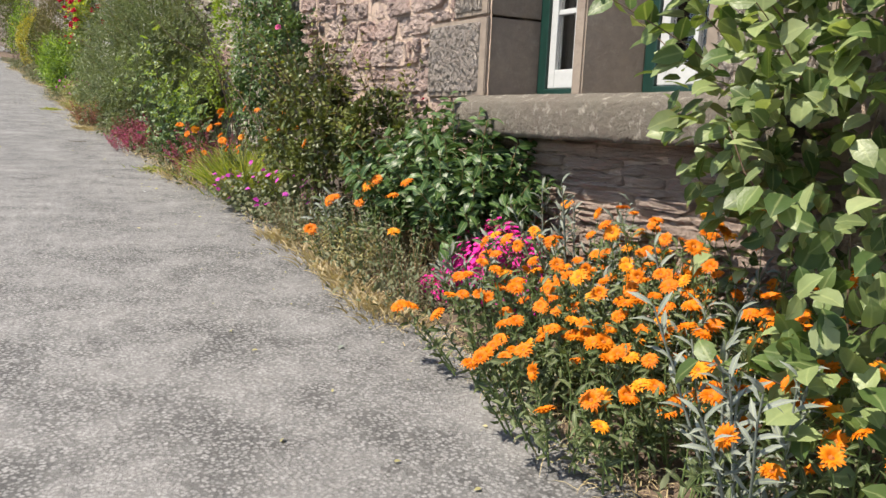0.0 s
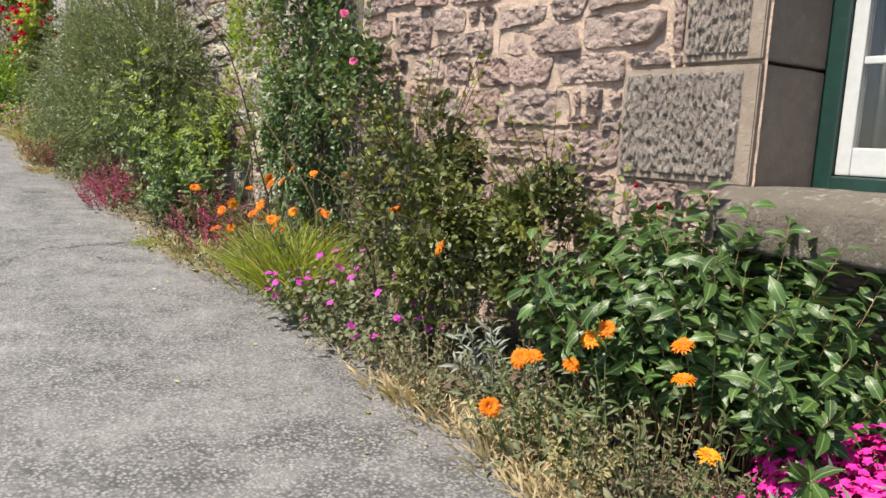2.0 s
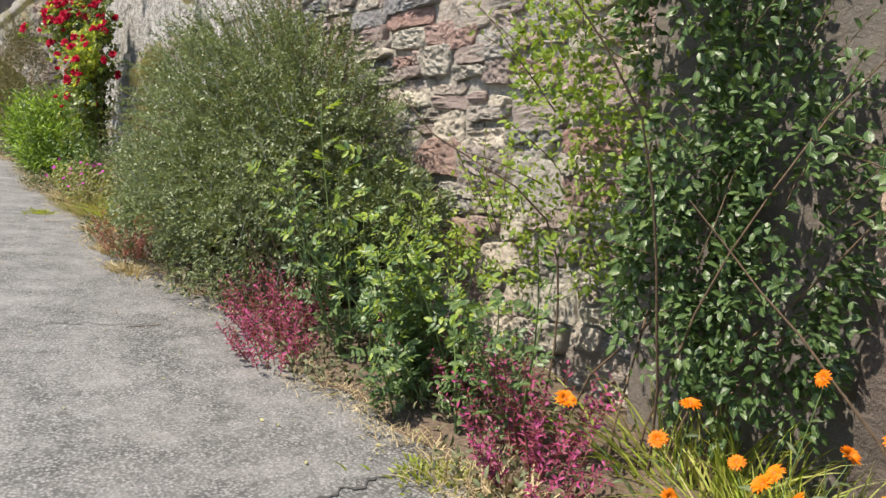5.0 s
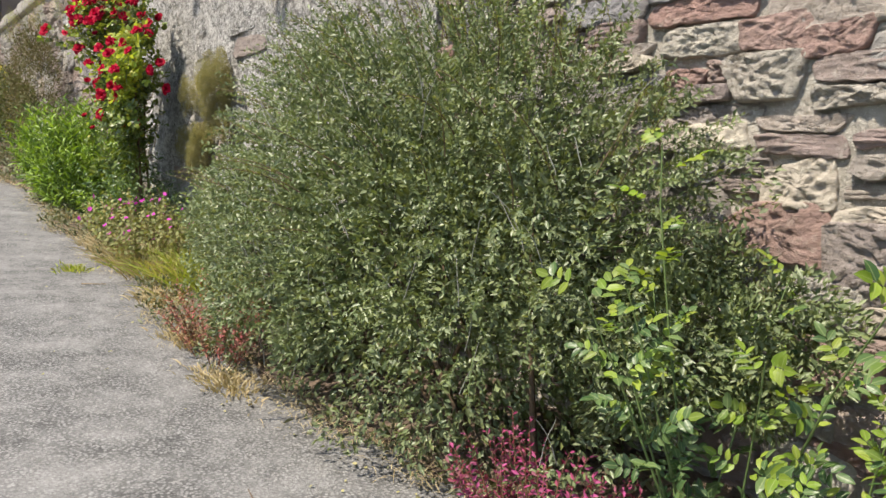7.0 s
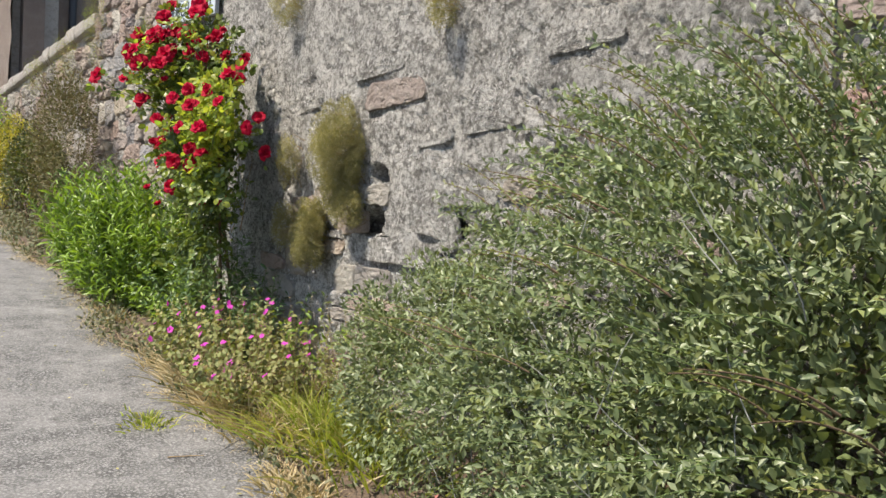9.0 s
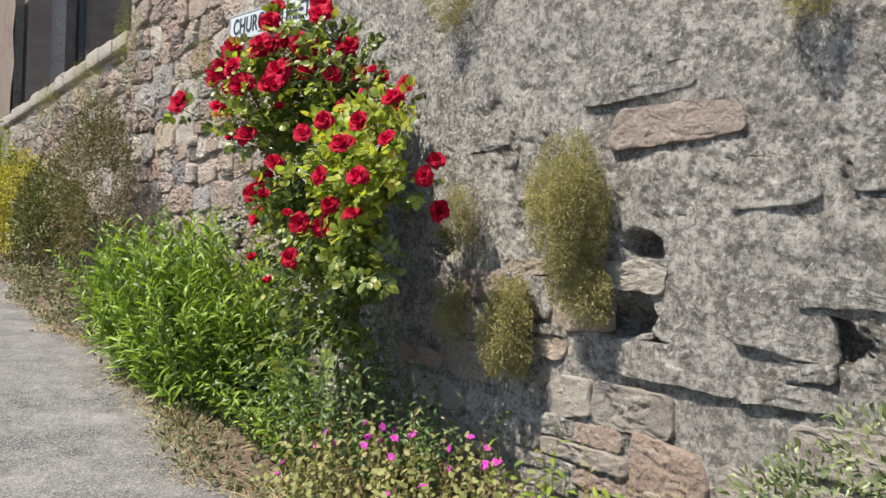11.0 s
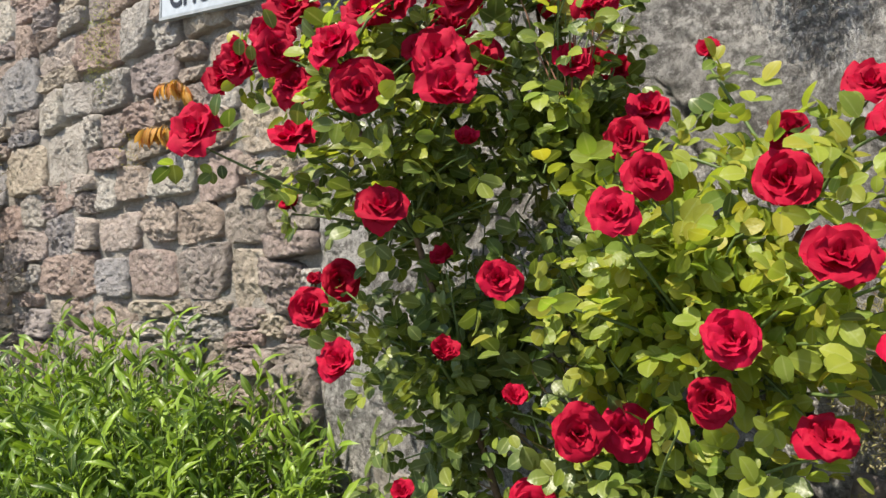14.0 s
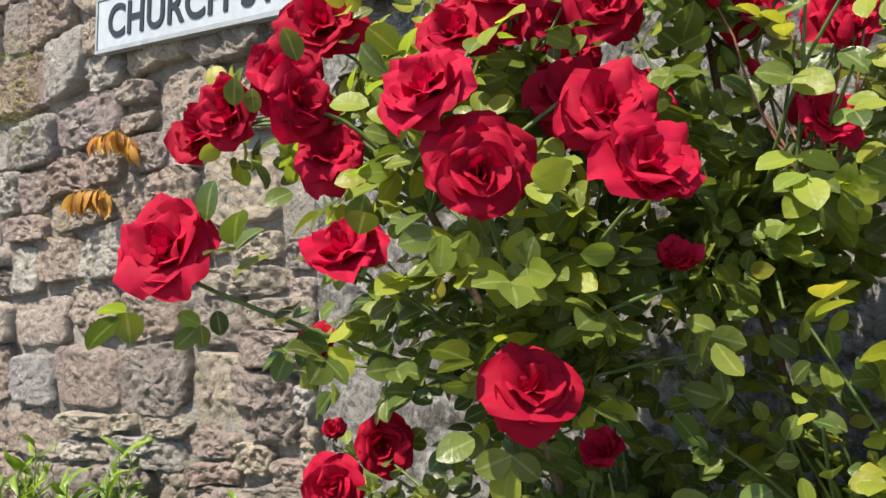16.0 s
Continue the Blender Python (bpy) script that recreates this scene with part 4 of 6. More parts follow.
# garden wall, in stretches that differ
def rendered_wall():
    """Old lime render: a crust with broken edges, cracks and holes over rough stonework."""
    X, y0, y1, z0, z1, step = WALL_B, 9.3, 14.1, 0.45, 4.6, 0.0115
    yy, zz = np.arange(y0, y1 + step, step), np.arange(z0, z1, step)
    yy[-1] = y1
    Y, Z = np.meshgrid(yy, zz, indexing="ij")
    y, z = Y.ravel(), Z.ravel()
    crust, fine, crack = np.empty(len(y)), np.empty(len(y)), np.empty(len(y))
    for k, (a, b) in enumerate(zip(y, z)):
        crust[k] = noise.fractal(Vector((2.7, a * 3.4, b * 4.6)), 0.55, 2.2, 6)
        fine[k] = abs(noise.noise(Vector((6.1, a * 31, b * 27)))) + abs(noise.noise(Vector((1.1, a * 62, b * 55)))) - 0.6 + 0.4 * noise.noise(Vector((3.1, a * 80, b * 80)))
        crack[k] = abs(noise.noise(Vector((a * 1.9 + 0.25 * noise.noise(Vector((a * 11, b * 11, 1))), b * 2.4 + 0.25 * noise.noise(Vector((a * 11, b * 11, 7))), 4.4))))
    covered = np.clip((crust + 0.1 + 0.3 * (z - 2.2)) / 0.14, 0, 1)
    deep = 0.008 * covered - fine * 0.0085 + 0.004 * crust
    deep -= 0.03 * np.clip(1 - crack / 0.012, 0, 1) * (crust < 0.1)
    V = np.c_[X + 0.012 - deep, y, z]
    for py, pz, ry, rz, in_by in ((11.56, 2.2, 0.07, 0.04, 0.14), (11.66, 1.95, 0.13, 0.06, 0.16), (11.5, 1.83, 0.08, 0.05, 0.14), (12.66, 2.2, 0.06, 0.05, 0.14), (12.6, 1.92, 0.04, 0.03, 0.09), (12.75, 1.82, 0.03, 0.03, 0.08), (10.95, 1.95, 0.12, 0.05, 0.12), (12.18, 2.47, 0.02, 0.09, 0.07), (10.3, 2.2, 0.08, 0.04, 0.1)):
        q = ((y - py) / ry) ** 2 + ((z - pz) / rz) ** 2 + 1.1 * crust + 0.5 * fine
        V[:, 0] += in_by * np.clip((1.5 - q) * 1.6, 0, 1)
    wall = tagged(new("wall_garden_render", tri_mesh("wall_garden_render", V, grid_tris(len(yy), len(zz))[:, ::-1], RENDER, False)), "old garden wall under crumbling pale grey lime render", "wall", kind="structure")
    core = block(X + 0.2, X + 0.55, y0, y1, z0, z1)
    for end in (y0, y1 - 0.03):
        block(X + 0.01, X + 0.199, end, end + 0.03, z0, z1, bm=core)
    part("wall_core", core, RENDER, wall)
    return wall



cem = wall_face("wall_cement", "smooth grey cement patch between cottage and garden wall, coloured dark as shaded", 2.27, 5.32, 6.15, 4.0, SHADED_CEMENT, 0.006)
field = wall_face("wall_garden_field", "old garden wall of mixed rounded fieldstones in grey mortar", WALL_B + 0.05, 6.15, 9.3, 4.2, PALE_MORTAR, 0.016)
rubble(field, 21, WALL_B + 0.05, 6.15, 9.3, 3.0, (0.17, 0.38), (0.12, 0.24), 0.003, [MIXED_STONE, COBBLE_STONE, DARK_STONE, FLAKY_STONE, MIXED_STONE, FLAKY_STONE, MIXED_STONE, MIXED_STONE, FLAKY_STONE, COBBLE_STONE, MIXED_STONE, RED_STONE], 0.042, 0.22, 0.011, z_min=0.5, wave=0.06, split=0.5, jitter=0.22)
rend = rendered_wall()
rubble(rend, 22, WALL_B, 9.3, 14.1, 2.15, (0.2, 0.46), (0.12, 0.24), 0.012, [GREY_STONE, RENDER, RENDER, CREAM_STONE], 0.016, 0.2, 0.006, z_min=0.8, ragged=0.45, wave=0.04)
rng = np.random.default_rng(26)
for a, b, c, d, m in ((11.18, 11.72, 2.52, 2.68, CREAM_STONE), (11.95, 12.18, 2.36, 2.57, RENDER), (11.35, 11.85, 2.69, 2.83, RENDER), (12.2, 12.5, 2.58, 2.7, RENDER), (10.5, 10.9, 2.34, 2.5, RENDER), (10.95, 11.25, 2.3, 2.48, RENDER), (10.0, 10.4, 2.6, 2.78, RENDER)):
    part("stone", stone(rng, WALL_B, [(a, c + 0.02), (b, c), (b - 0.03, d), (a + 0.04, d - 0.02)], 0.006, 0.012, m, 0.25, 0.006), m, rend)
cream = wall_face("wall_garden_cream", "old garden wall of weathered cream and pink stones", WALL_B + 0.02, 14.1, 17.4, 5.0, GREY_MORTAR, 0.025)
rubble(cream, 23, WALL_B + 0.02, 14.1, 17.4, 4.5, (0.16, 0.4), (0.15, 0.3), 0.012, [CREAM_STONE, CREAM_STONE, MIXED_STONE], 0.046, 0.3, 0.012, z_min=1.2, wave=0.05, split=0.4, jitter=0.15)
low = wall_face("wall_garden_low", "lower stretch of old stone garden wall with rounded top", WALL_B + 0.04, 17.4, 24.0, 4.05, GREY_MORTAR, 0.03, 0.08)
wall_face("wall_garden_far", "tall dark brown stone wall further up the street", WALL_B + 0.05, 24.0, 90.0, 6.5, FAR_STONE, 0.05, 0.4)
rubble(low, 24, WALL_B + 0.04, 17.4, 24.0, 4.0, (0.2, 0.5), (0.18, 0.34), 0.02, [CREAM_STONE, GREY_STONE], 0.04, 0.32, 0.024, z_min=1.6, wave=0.04)
for k in range(14):
    y = 17.42 + k * 0.5
    bm = block(WALL_B - 0.05, WALL_B + 0.52, y, y + 0.48, 4.05, 4.19 + 0.02 * (k % 3), 0.04)
    part("coping_stone", bm, GREY_STONE, low)

# name plate, fixed parallel to the climbing street
sign = thing("street_sign", "white street name plate with black letters on the garden wall", "sign", 2.315, 14.37, 3.592)
tilt = Matrix.Rotation(0.1, 4, "X")
part("plate", block(-0.006, 0.006, -0.6, 0.6, -0.078, 0.078, 0.004), SIGN_WHITE, sign, m=tilt)
bm = bmesh.new()
for q in ((-0.009, 0.02, -0.61, 0.61, 0.0785, 0.089), (-0.009, 0.02, -0.61, 0.61, -0.089, -0.0785), (-0.009, 0.02, 0.6005, 0.61, -0.078, 0.078), (-0.009, 0.02, -0.61, -0.6005, -0.078, 0.078)):
    block(*q, bm=bm)
part("edge", bm, SIGN_EDGE, sign, "grey weathered edge", m=tilt)
cu = bpy.data.curves.new("letters", "FONT")
cu.body, cu.size, cu.extrude, cu.align_x, cu.align_y, cu.space_character = "CHURCH STREET", 0.143, 0.001, "CENTER", "CENTER", 1.04
cu.offset = 0.0025
tmp = new("letters", cu)
letters = bpy.data.meshes.new_from_object(tmp.evaluated_get(bpy.context.evaluated_depsgraph_get()))
bpy.data.objects.remove(tmp)
letters.materials.clear()
letters.materials.append(BLACK_PAINT)
part("letters", letters, BLACK_PAINT, sign, "black capital letters", tilt @ Matrix(((0, 0, -1, -0.0085), (-1, 0, 0, 0), (0, 1, 0, -0.002), (0, 0, 0, 1))) @ Matrix.Diagonal((0.95, 1, 1, 1)))

# house beyond the garden wall
house = thing("stone_house", "dark brown stone house beyond the garden wall with pale dressings", "house", 5.2, 28, 2.0)
part("wall", block(-2.75, 3.5, -3.6, 4, 0, 6.0), FAR_STONE, house)
bm = bmesh.new()
ring = [(-3.0, -3.9, 6.0), (3.8, -3.9, 6.0), (3.8, 4.3, 6.0), (-3.0, 4.3, 6.0)]
vs = [bm.verts.new(c) for c in ring] + [bm.verts.new((-3.0, 0.2, 9.2)), bm.verts.new((3.8, 0.2, 9.2))]
for f in ((0, 1, 5, 4), (2, 3, 4, 5), (1, 2, 5), (3, 0, 4), (3, 2, 1, 0)):
    bm.faces.new([vs[i] for i in f])
part("roof", bm, SLATE, house)
part("dressing", block(-2.3, -1.95, -3.66, -3.602, 0.4, 5.6, 0.01), FAR_PALE, house, "pale dressed stone strip")
part("dressing", block(-2.72, -2.55, -3.66, -3.602, 0.4, 5.6, 0.01), FAR_PALE, house, "pale dressed stone strip")
# plain slab, the unlit inside put into its colour
win = part("window", block(-2.52, -2.33, -3.63, -3.601, 2.6, 5.2), UNLIT_ROOM, house, "tall dark window")
V, T = tubes([np.array([(-1.72, -3.7, z) for z in np.linspace(0.2, 6.0, 12)])], 0.07, 0.07, 8)
part("downpipe", tri_mesh("downpipe", V, T, BLACK_PAINT, True), BLACK_PAINT, house, "black cast-iron downpipe")
pier = thing("gate_pier", "stone pier with a rounded pale pink cap", "pier", 3.15, 23.2, 3.0)
part("shaft", block(-0.25, 0.25, -0.25, 0.25, 0, 1.35, 0.02), FAR_PALE, pier)
part("cap", block(-0.32, 0.32, -0.32, 0.32, 1.351, 1.55, 0.09), PINK_MORTAR, pier, "pale pink cap stone")
part("footing", block(-0.3, 0.3, -0.3, 0.3, -2.0, -0.001), FAR_PALE, pier)


# ---- flowers ----
def rose_mesh(seed, open_out=1.0):
    rng = np.random.default_rng(seed)
    pieces = []
    for n, r0, L, w, tilt in ((2, 0.03, 0.42, 0.34, 0.2), (3, 0.06, 0.55, 0.5, 0.5), (4, 0.08, 0.7, 0.62, 0.85), (5, 0.1, 0.88, 0.7, 1.2), (5, 0.1, 1.0, 0.76, 1.55)):
        a0 = rng.uniform(0, 6.3)
        for k in range(n):
            az = a0 + k * 2 * math.pi / n + rng.normal(0, 0.12)
            t, s = np.meshgrid(np.linspace(0, 1, 7), np.linspace(-1, 1, 9), indexing="ij")
            o = tilt * open_out * rng.uniform(0.72, 1.2) * (0.55 + 0.45 * t)
            reach = L * rng.uniform(0.82, 1.1)
            r = r0 + reach * t * np.sin(o)
            z = reach * t * np.cos(o) + 0.12
            wide = w * np.sqrt(np.clip(np.sin(np.pi * (0.1 + 0.76 * t)), 0, 1))
            lat = s * wide
            r = r - 0.45 * s * s * wide * (1.0 - 0.35 * t)
            ph = rng.uniform(0, 6)
            z = z + 0.15 * t * t * np.sin(3.6 * s + ph) + 0.07 * t ** 3 * np.sin(8 * s + 2 * ph) - 0.12 * np.clip(t - 0.75, 0, 1) * 4 * 0.25 * (tilt > 0.8)
            x, y = r * math.cos(az) - lat * math.sin(az), r * math.sin(az) + lat * math.cos(az)
            pieces.append((np.c_[x.ravel(), y.ravel(), z.ravel()], grid_tris(7, 9)))
    V, T = joined(pieces)
    return V, T


def calyx_mesh(mat):
    rng = np.random.default_rng(3)
    n = 5
    a = np.arange(n) * 2 * np.pi / n
    P = np.c_[np.cos(a) * 0.06, np.sin(a) * 0.06, np.full(n, 0.0)]
    D = np.c_[np.cos(a), np.sin(a), np.full(n, -0.25)]
    V, T = leaves("lance", P, D, np.tile([0, 0, 1.0], (n, 1)), 0.55, 0.22)
    V2, T2 = tubes([np.array([(0, 0, -0.75), (0, 0.01, -0.3), (0, 0, -0.12)]), np.array([(0, 0, -0.2), (0, 0, -0.1), (0, 0, 0.1)])], 0.05, 0.12, 5)
    V, T = joined([(V, T), (V2, T2)])
    return tri_mesh("calyx", V, T, mat)


def daisy_mesh(name, seed, rays, rows, mat, length=1.0, wide=0.3, lift=0.15):
    rng = np.random.default_rng(seed)
    pieces = []
    for row in range(rows):
        a = (np.arange(rays) + 0.5 * row) * 2 * np.pi / rays + rng.normal(0, 0.06, rays)
        L = length * (1 - 0.16 * row) * rng.uniform(0.86, 1.05, rays)
        P = np.c_[np.cos(a) * 0.2, np.sin(a) * 0.2, np.full(rays, 0.02 + 0.06 * row)]
        D = np.c_[np.cos(a), np.sin(a), rng.normal(lift + 0.16 * row, 0.1, rays)]
        N = np.c_[-0.1 * np.cos(a), -0.1 * np.sin(a), np.ones(rays)] + rng.normal(0, 0.12, (rays, 3))
        pieces.append(leaves("blade", P, D, N, L * 0.82, wide))
    V, T = joined(pieces)
    return tri_mesh(name, V, T, mat)


def disc_mesh():
    bm = bmesh.new()
    bmesh.ops.create_icosphere(bm, subdivisions=1, radius=0.24)
    for v in bm.verts:
        v.co.z = max(v.co.z, -0.02) * 0.7 + 0.06
    me = bpy.data.meshes.new("disc")
    bm.to_mesh(me)
    bm.free()
    me.materials.append(DISC_MAT)
    return me


def five_petals(name, mat, seed):
    rng = np.random.default_rng(seed)
    a = np.arange(5) * 2 * np.pi / 5
    P = np.c_[np.cos(a) * 0.06, np.sin(a) * 0.06, np.zeros(5)]
    D = np.c_[np.cos(a), np.sin(a), rng.normal(0.3, 0.12, 5)]
    V, T = leaves("ovate", P, D, np.tile([0, 0, 1.0], (5, 1)), 0.95, 1.0)
    return tri_mesh(name, V, T, mat)


ROSES = [tri_mesh("flower", *rose_mesh(k, o), RED_PETAL, True) for k, o in ((1, 1.0), (2, 0.9), (3, 1.1), (5, 0.95), (6, 1.05), (7, 0.86), (4, 0.6))]
PINK_ROSE = tri_mesh("flower", *rose_mesh(9, 0.95), PINK_PETAL, True)
CALYX = calyx_mesh(DEEP_LEAF)
MARIGOLDS = [daisy_mesh("flower", k, 16, 3, m, 1.0, 0.4, lift) for k, m, lift in ((1, ORANGE_PETAL, 0.05), (2, ORANGE_PETAL, 0.3), (3, YELLOW_PETAL, 0.15), (4, ORANGE_PETAL, 0.1), (5, ORANGE_PETAL, 0.5), (6, ORANGE_PETAL, 0.15))]
DISC = disc_mesh()
GERANIUMS = [five_petals("flower", MAGENTA_PETAL, 1), five_petals("flower", MAGENTA_PETAL, 2)]


def add_flower(parent, mesh, p, way, size, rng, child=None, child_name="disc", label=""):
    f = part("flower", mesh, None, parent, label, turned(p, way, size, rng.uniform(0, 6.3)))
    if child is not None:
        part(child_name, child, None, f)
    return f


# ---- the red climbing rose ----
def red_rose():
    rng = np.random.default_rng(77)
    bx, by = 2.12, 12.95
    th = thing("climbing_rose", "climbing rose in full bloom with crimson flowers on the wall", "rose bush", bx, by)
    base = np.array(th.location)
    upper = [(1.73, 13.71, 3.01), (1.6, 13.18, 2.95), (1.72, 13.23, 3.05), (1.88, 13.29, 3.14), (1.79, 13.12, 2.965), (1.69, 13.0, 2.85), (1.6, 13.13, 2.86), (1.59, 13.3, 2.79),
             (1.97, 13.21, 3.12), (2.04, 12.97, 3.1), (1.89, 13.07, 2.97), (1.91, 12.87, 2.915), (2.06, 12.89, 2.95), (1.67, 13.57, 3.01), (1.63, 13.41, 2.99), (1.44, 13.4, 2.8), (1.625, 13.1, 2.645),
             (1.95, 13.05, 3.26), (1.86, 13.32, 3.3), (2.02, 13.15, 3.4), (1.74, 13.05, 2.93), (1.9, 12.98, 3.2), (1.78, 13.22, 3.2), (1.7, 13.42, 3.1), (1.98, 12.85, 3.05), (1.786, 13.21, 3.08), (1.96, 13.2, 3.07), (1.7, 13.14, 3.07), (1.87, 13.1, 3.1), (1.727, 13.52, 3.06), (2.19, 12.9, 2.96), (1.62, 13.15, 2.87), (1.67, 13.39, 2.92)]
    middle = [(1.67, 12.67, 2.61), (1.75, 12.65, 2.67), (2.02, 12.76, 2.82), (1.9, 12.75, 2.76), (1.8, 12.46, 2.65), (1.85, 12.31, 2.725), (1.95, 12.37, 2.8), (1.99, 12.5, 2.75),
              (1.77, 12.22, 2.55), (1.665, 12.36, 2.535), (1.66, 12.49, 2.43), (1.685, 12.28, 2.416), (2.0, 12.24, 2.5), (1.915, 12.19, 2.435), (1.65, 12.87, 2.51), (2.07, 12.29, 2.32)]
    lower = [(1.74, 12.56, 2.33), (1.74, 12.4, 2.29), (1.72, 12.77, 2.26), (1.8, 12.72, 2.255), (1.885, 13.5, 2.31), (1.906, 13.63, 2.44), (1.93, 13.55, 2.51), (1.74, 12.87, 2.12), (1.92, 12.5, 2.05), (1.9, 12.73, 2.05)]
    buds = [(1.67, 13.01, 2.38), (1.68, 13.12, 2.11), (1.725, 13.05, 2.01), (1.73, 12.9, 2.3), (1.71, 13.46, 2.68), (2.0, 13.72, 2.5), (1.72, 12.98, 2.76), (1.8, 13.1, 2.55), (1.93, 12.83, 3.02), (1.96, 12.62, 2.9)]
    trunk = [np.array([(2.12, 12.95, base[2]), (2.14, 12.9, 1.5), (2.1, 12.95, 1.9), (2.08, 12.88, 2.3), (2.07, 12.98, 2.7), (2.04, 13.02, 3.1)]),
             np.array([(2.1, 12.93, base[2]), (2.05, 12.85, 1.6), (1.98, 12.72, 2.0), (1.92, 12.6, 2.35), (1.9, 12.45, 2.6)]),
             np.array([(2.14, 12.98, base[2]), (2.08, 13.08, 1.7), (1.98, 13.18, 2.2), (1.85, 13.22, 2.6), (1.75, 13.3, 2.85)])]
    hubs = np.concatenate([t[2:] for t in trunk])
    shoots, flowers = [], []
    for k, (p, big) in enumerate([(q, 1) for q in upper + middle + lower] + [(q, 0) for q in buds]):
        p = np.array(p)
        d = np.linalg.norm((hubs - p) * np.array([1, 1, 1.3]) + np.array([0, 0, 0.25]), axis=1)
        h = hubs[int(np.argmin(d))]
        u = np.linspace(0, 1, 8)[:, None]
        mid = (h + p) / 2 + np.array([-0.06, 0, 0.05]) + rng.normal(0, 0.03, 3)
        pts = (1 - u) ** 2 * h + 2 * u * (1 - u) * mid + u * u * (p - np.array([0, 0, 0.02]))
        shoots.append(pts)
        way = unit(np.array([-0.85, -0.5, 0.38]) + rng.normal(0, 0.27, 3))
        if big:
            flowers.append((p, way, rng.uniform(0.046, 0.058) if p[1] > 12.95 else rng.uniform(0.036, 0.047), ROSES[k % 6]))
        else:
            flowers.append((p, unit(way + np.array([0, 0, 0.6])), rng.uniform(0.026, 0.034), ROSES[6]))
    fill = []
    for _ in range(430):
        p = np.array([rng.uniform(1.8, 2.2), rng.normal(12.8, 0.36), rng.uniform(1.95, 3.15)])
        if p[1] < 12.15 or p[1] > 13.65 or (p[1] < 12.8 and p[0] > 1.98):
            continue
        if (p[1] > 13.4 and p[2] < 2.55) or (p[1] > 13.15 and p[2] < 2.3) or (p[1] < 12.82 and p[2] > 2.72):
            continue
        if p[1] < 12.75:
            p[0] -= 0.1
        h = hubs[int(np.argmin(np.linalg.norm(hubs - p + np.array([0, 0, 0.2]), axis=1)))]
        u = np.linspace(0, 1, 7)[:, None]
        mid = (h + p) / 2 + rng.normal(0, 0.06, 3)
        fill.append((1 - u) ** 2 * h + 2 * u * (1 - u) * mid + u * u * p)
    low = []
    for _ in range(32):
        p = np.array([rng.uniform(1.68, 2.1), rng.uniform(12.6, 13.35), rng.uniform(1.55, 2.35)])
        h = hubs[int(np.argmin(np.linalg.norm(hubs - p, axis=1)))]
        u = np.linspace(0, 1, 7)[:, None]
        low.append(h * (1 - u) + p * u + rng.normal(0, 0.012, (7, 3)))
    loc = [s - base for s in shoots + fill + low]
    for t in trunk:
        stems([t - base], 0.012, 0.006, WOOD, th, "trunk", "brown woody stem", one=True)
    for t in loc:
        stems([t], 0.0042, 0.002, GREEN_STEM, th, "shoot", one=True)
    P, D = along(rng, [s - base for s in shoots + fill], 9, 0.3, 1.0, 0.35, 0.1)
    P2, D2 = along(rng, [s - base for s in shoots], 7, 0.45, 1.0, 0.35, 0.1)
    P, D = np.concatenate([P, P2]), np.concatenate([D, D2])
    keep = rng.random(len(P)) < 0.92
    P, D = P[keep], D[keep]
    L = rng.uniform(0.05, 0.09, len(P))
    A, B, M, C = pinnate(rng, P, D, facing(rng, len(P), 0.75), L, 2, 0.48)
    blooms = np.array([f[0] for f in flowers]) - base
    gapless = (A[:, 1] + by > 12.52) | (A[:, 0] + bx < 1.9) | (rng.random(len(A)) < 0.3)
    for q in blooms:
        v = A + B * C[:, None] * 0.5 - q
        gapless &= (np.linalg.norm(v * np.array([0.55, 1, 1]), axis=1) > 0.066) | (v[:, 0] > 0.05)
    shaded = (abs(A[:, 1] + by - 12.97) < 0.13) & (A[:, 2] + base[2] < 2.72) & (A[:, 0] + bx > 1.74)
    gapless &= ~shaded | (rng.random(len(A)) < 0.3)
    A, B, M, C = A[gapless], B[gapless], M[gapless], C[gapless]
    # outer and upper leaves take the sunlit colour by position, a few others at random
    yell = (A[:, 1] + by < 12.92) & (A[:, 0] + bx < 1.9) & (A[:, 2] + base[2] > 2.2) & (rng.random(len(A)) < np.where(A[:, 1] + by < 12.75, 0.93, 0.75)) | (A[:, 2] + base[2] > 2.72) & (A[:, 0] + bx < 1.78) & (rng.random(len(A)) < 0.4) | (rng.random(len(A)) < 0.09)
    foliage("leafage", "round", A[~yell], B[~yell], M[~yell], C[~yell], C[~yell] * 0.74, ROSE_LEAF, th)
    foliage("young_leafage", "round", A[yell], B[yell], M[yell], C[yell], C[yell] * 0.74, SUNLIT_ROSE_LEAF, th, "yellow-green leaves, most coloured as sunlit, some younger")
    P, D = along(rng, [s - base for s in low], 7, 0.25)
    A, B, M, C = pinnate(rng, P, D, facing(rng, len(P)), rng.uniform(0.06, 0.09, len(P)), 2, 0.48)
    foliage("lower_leafage", "ovate", A, B, M, C, C * 0.78, ROSE_LEAF, th)
    dead = [shoot(rng, (-0.02, 0.0 + rng.normal(0, 0.1), rng.uniform(0.6, 1.2)), rng.normal(0, 1, 3) * np.array([0.4, 1, 0.3]) + np.array([-0.3, 0, 0.9]), rng.uniform(0.25, 0.5), (0, 0, -0.2), 7, 0.3) for _ in range(26)]
    stems(dead, 0.003, 0.001, DRY_STEM, th, "dry_twig", "bare dry twigs")
    for p, way, size, mesh in flowers:
        add_flower(th, mesh, p - base, way, size, rng, CALYX, "calyx")


red_rose()


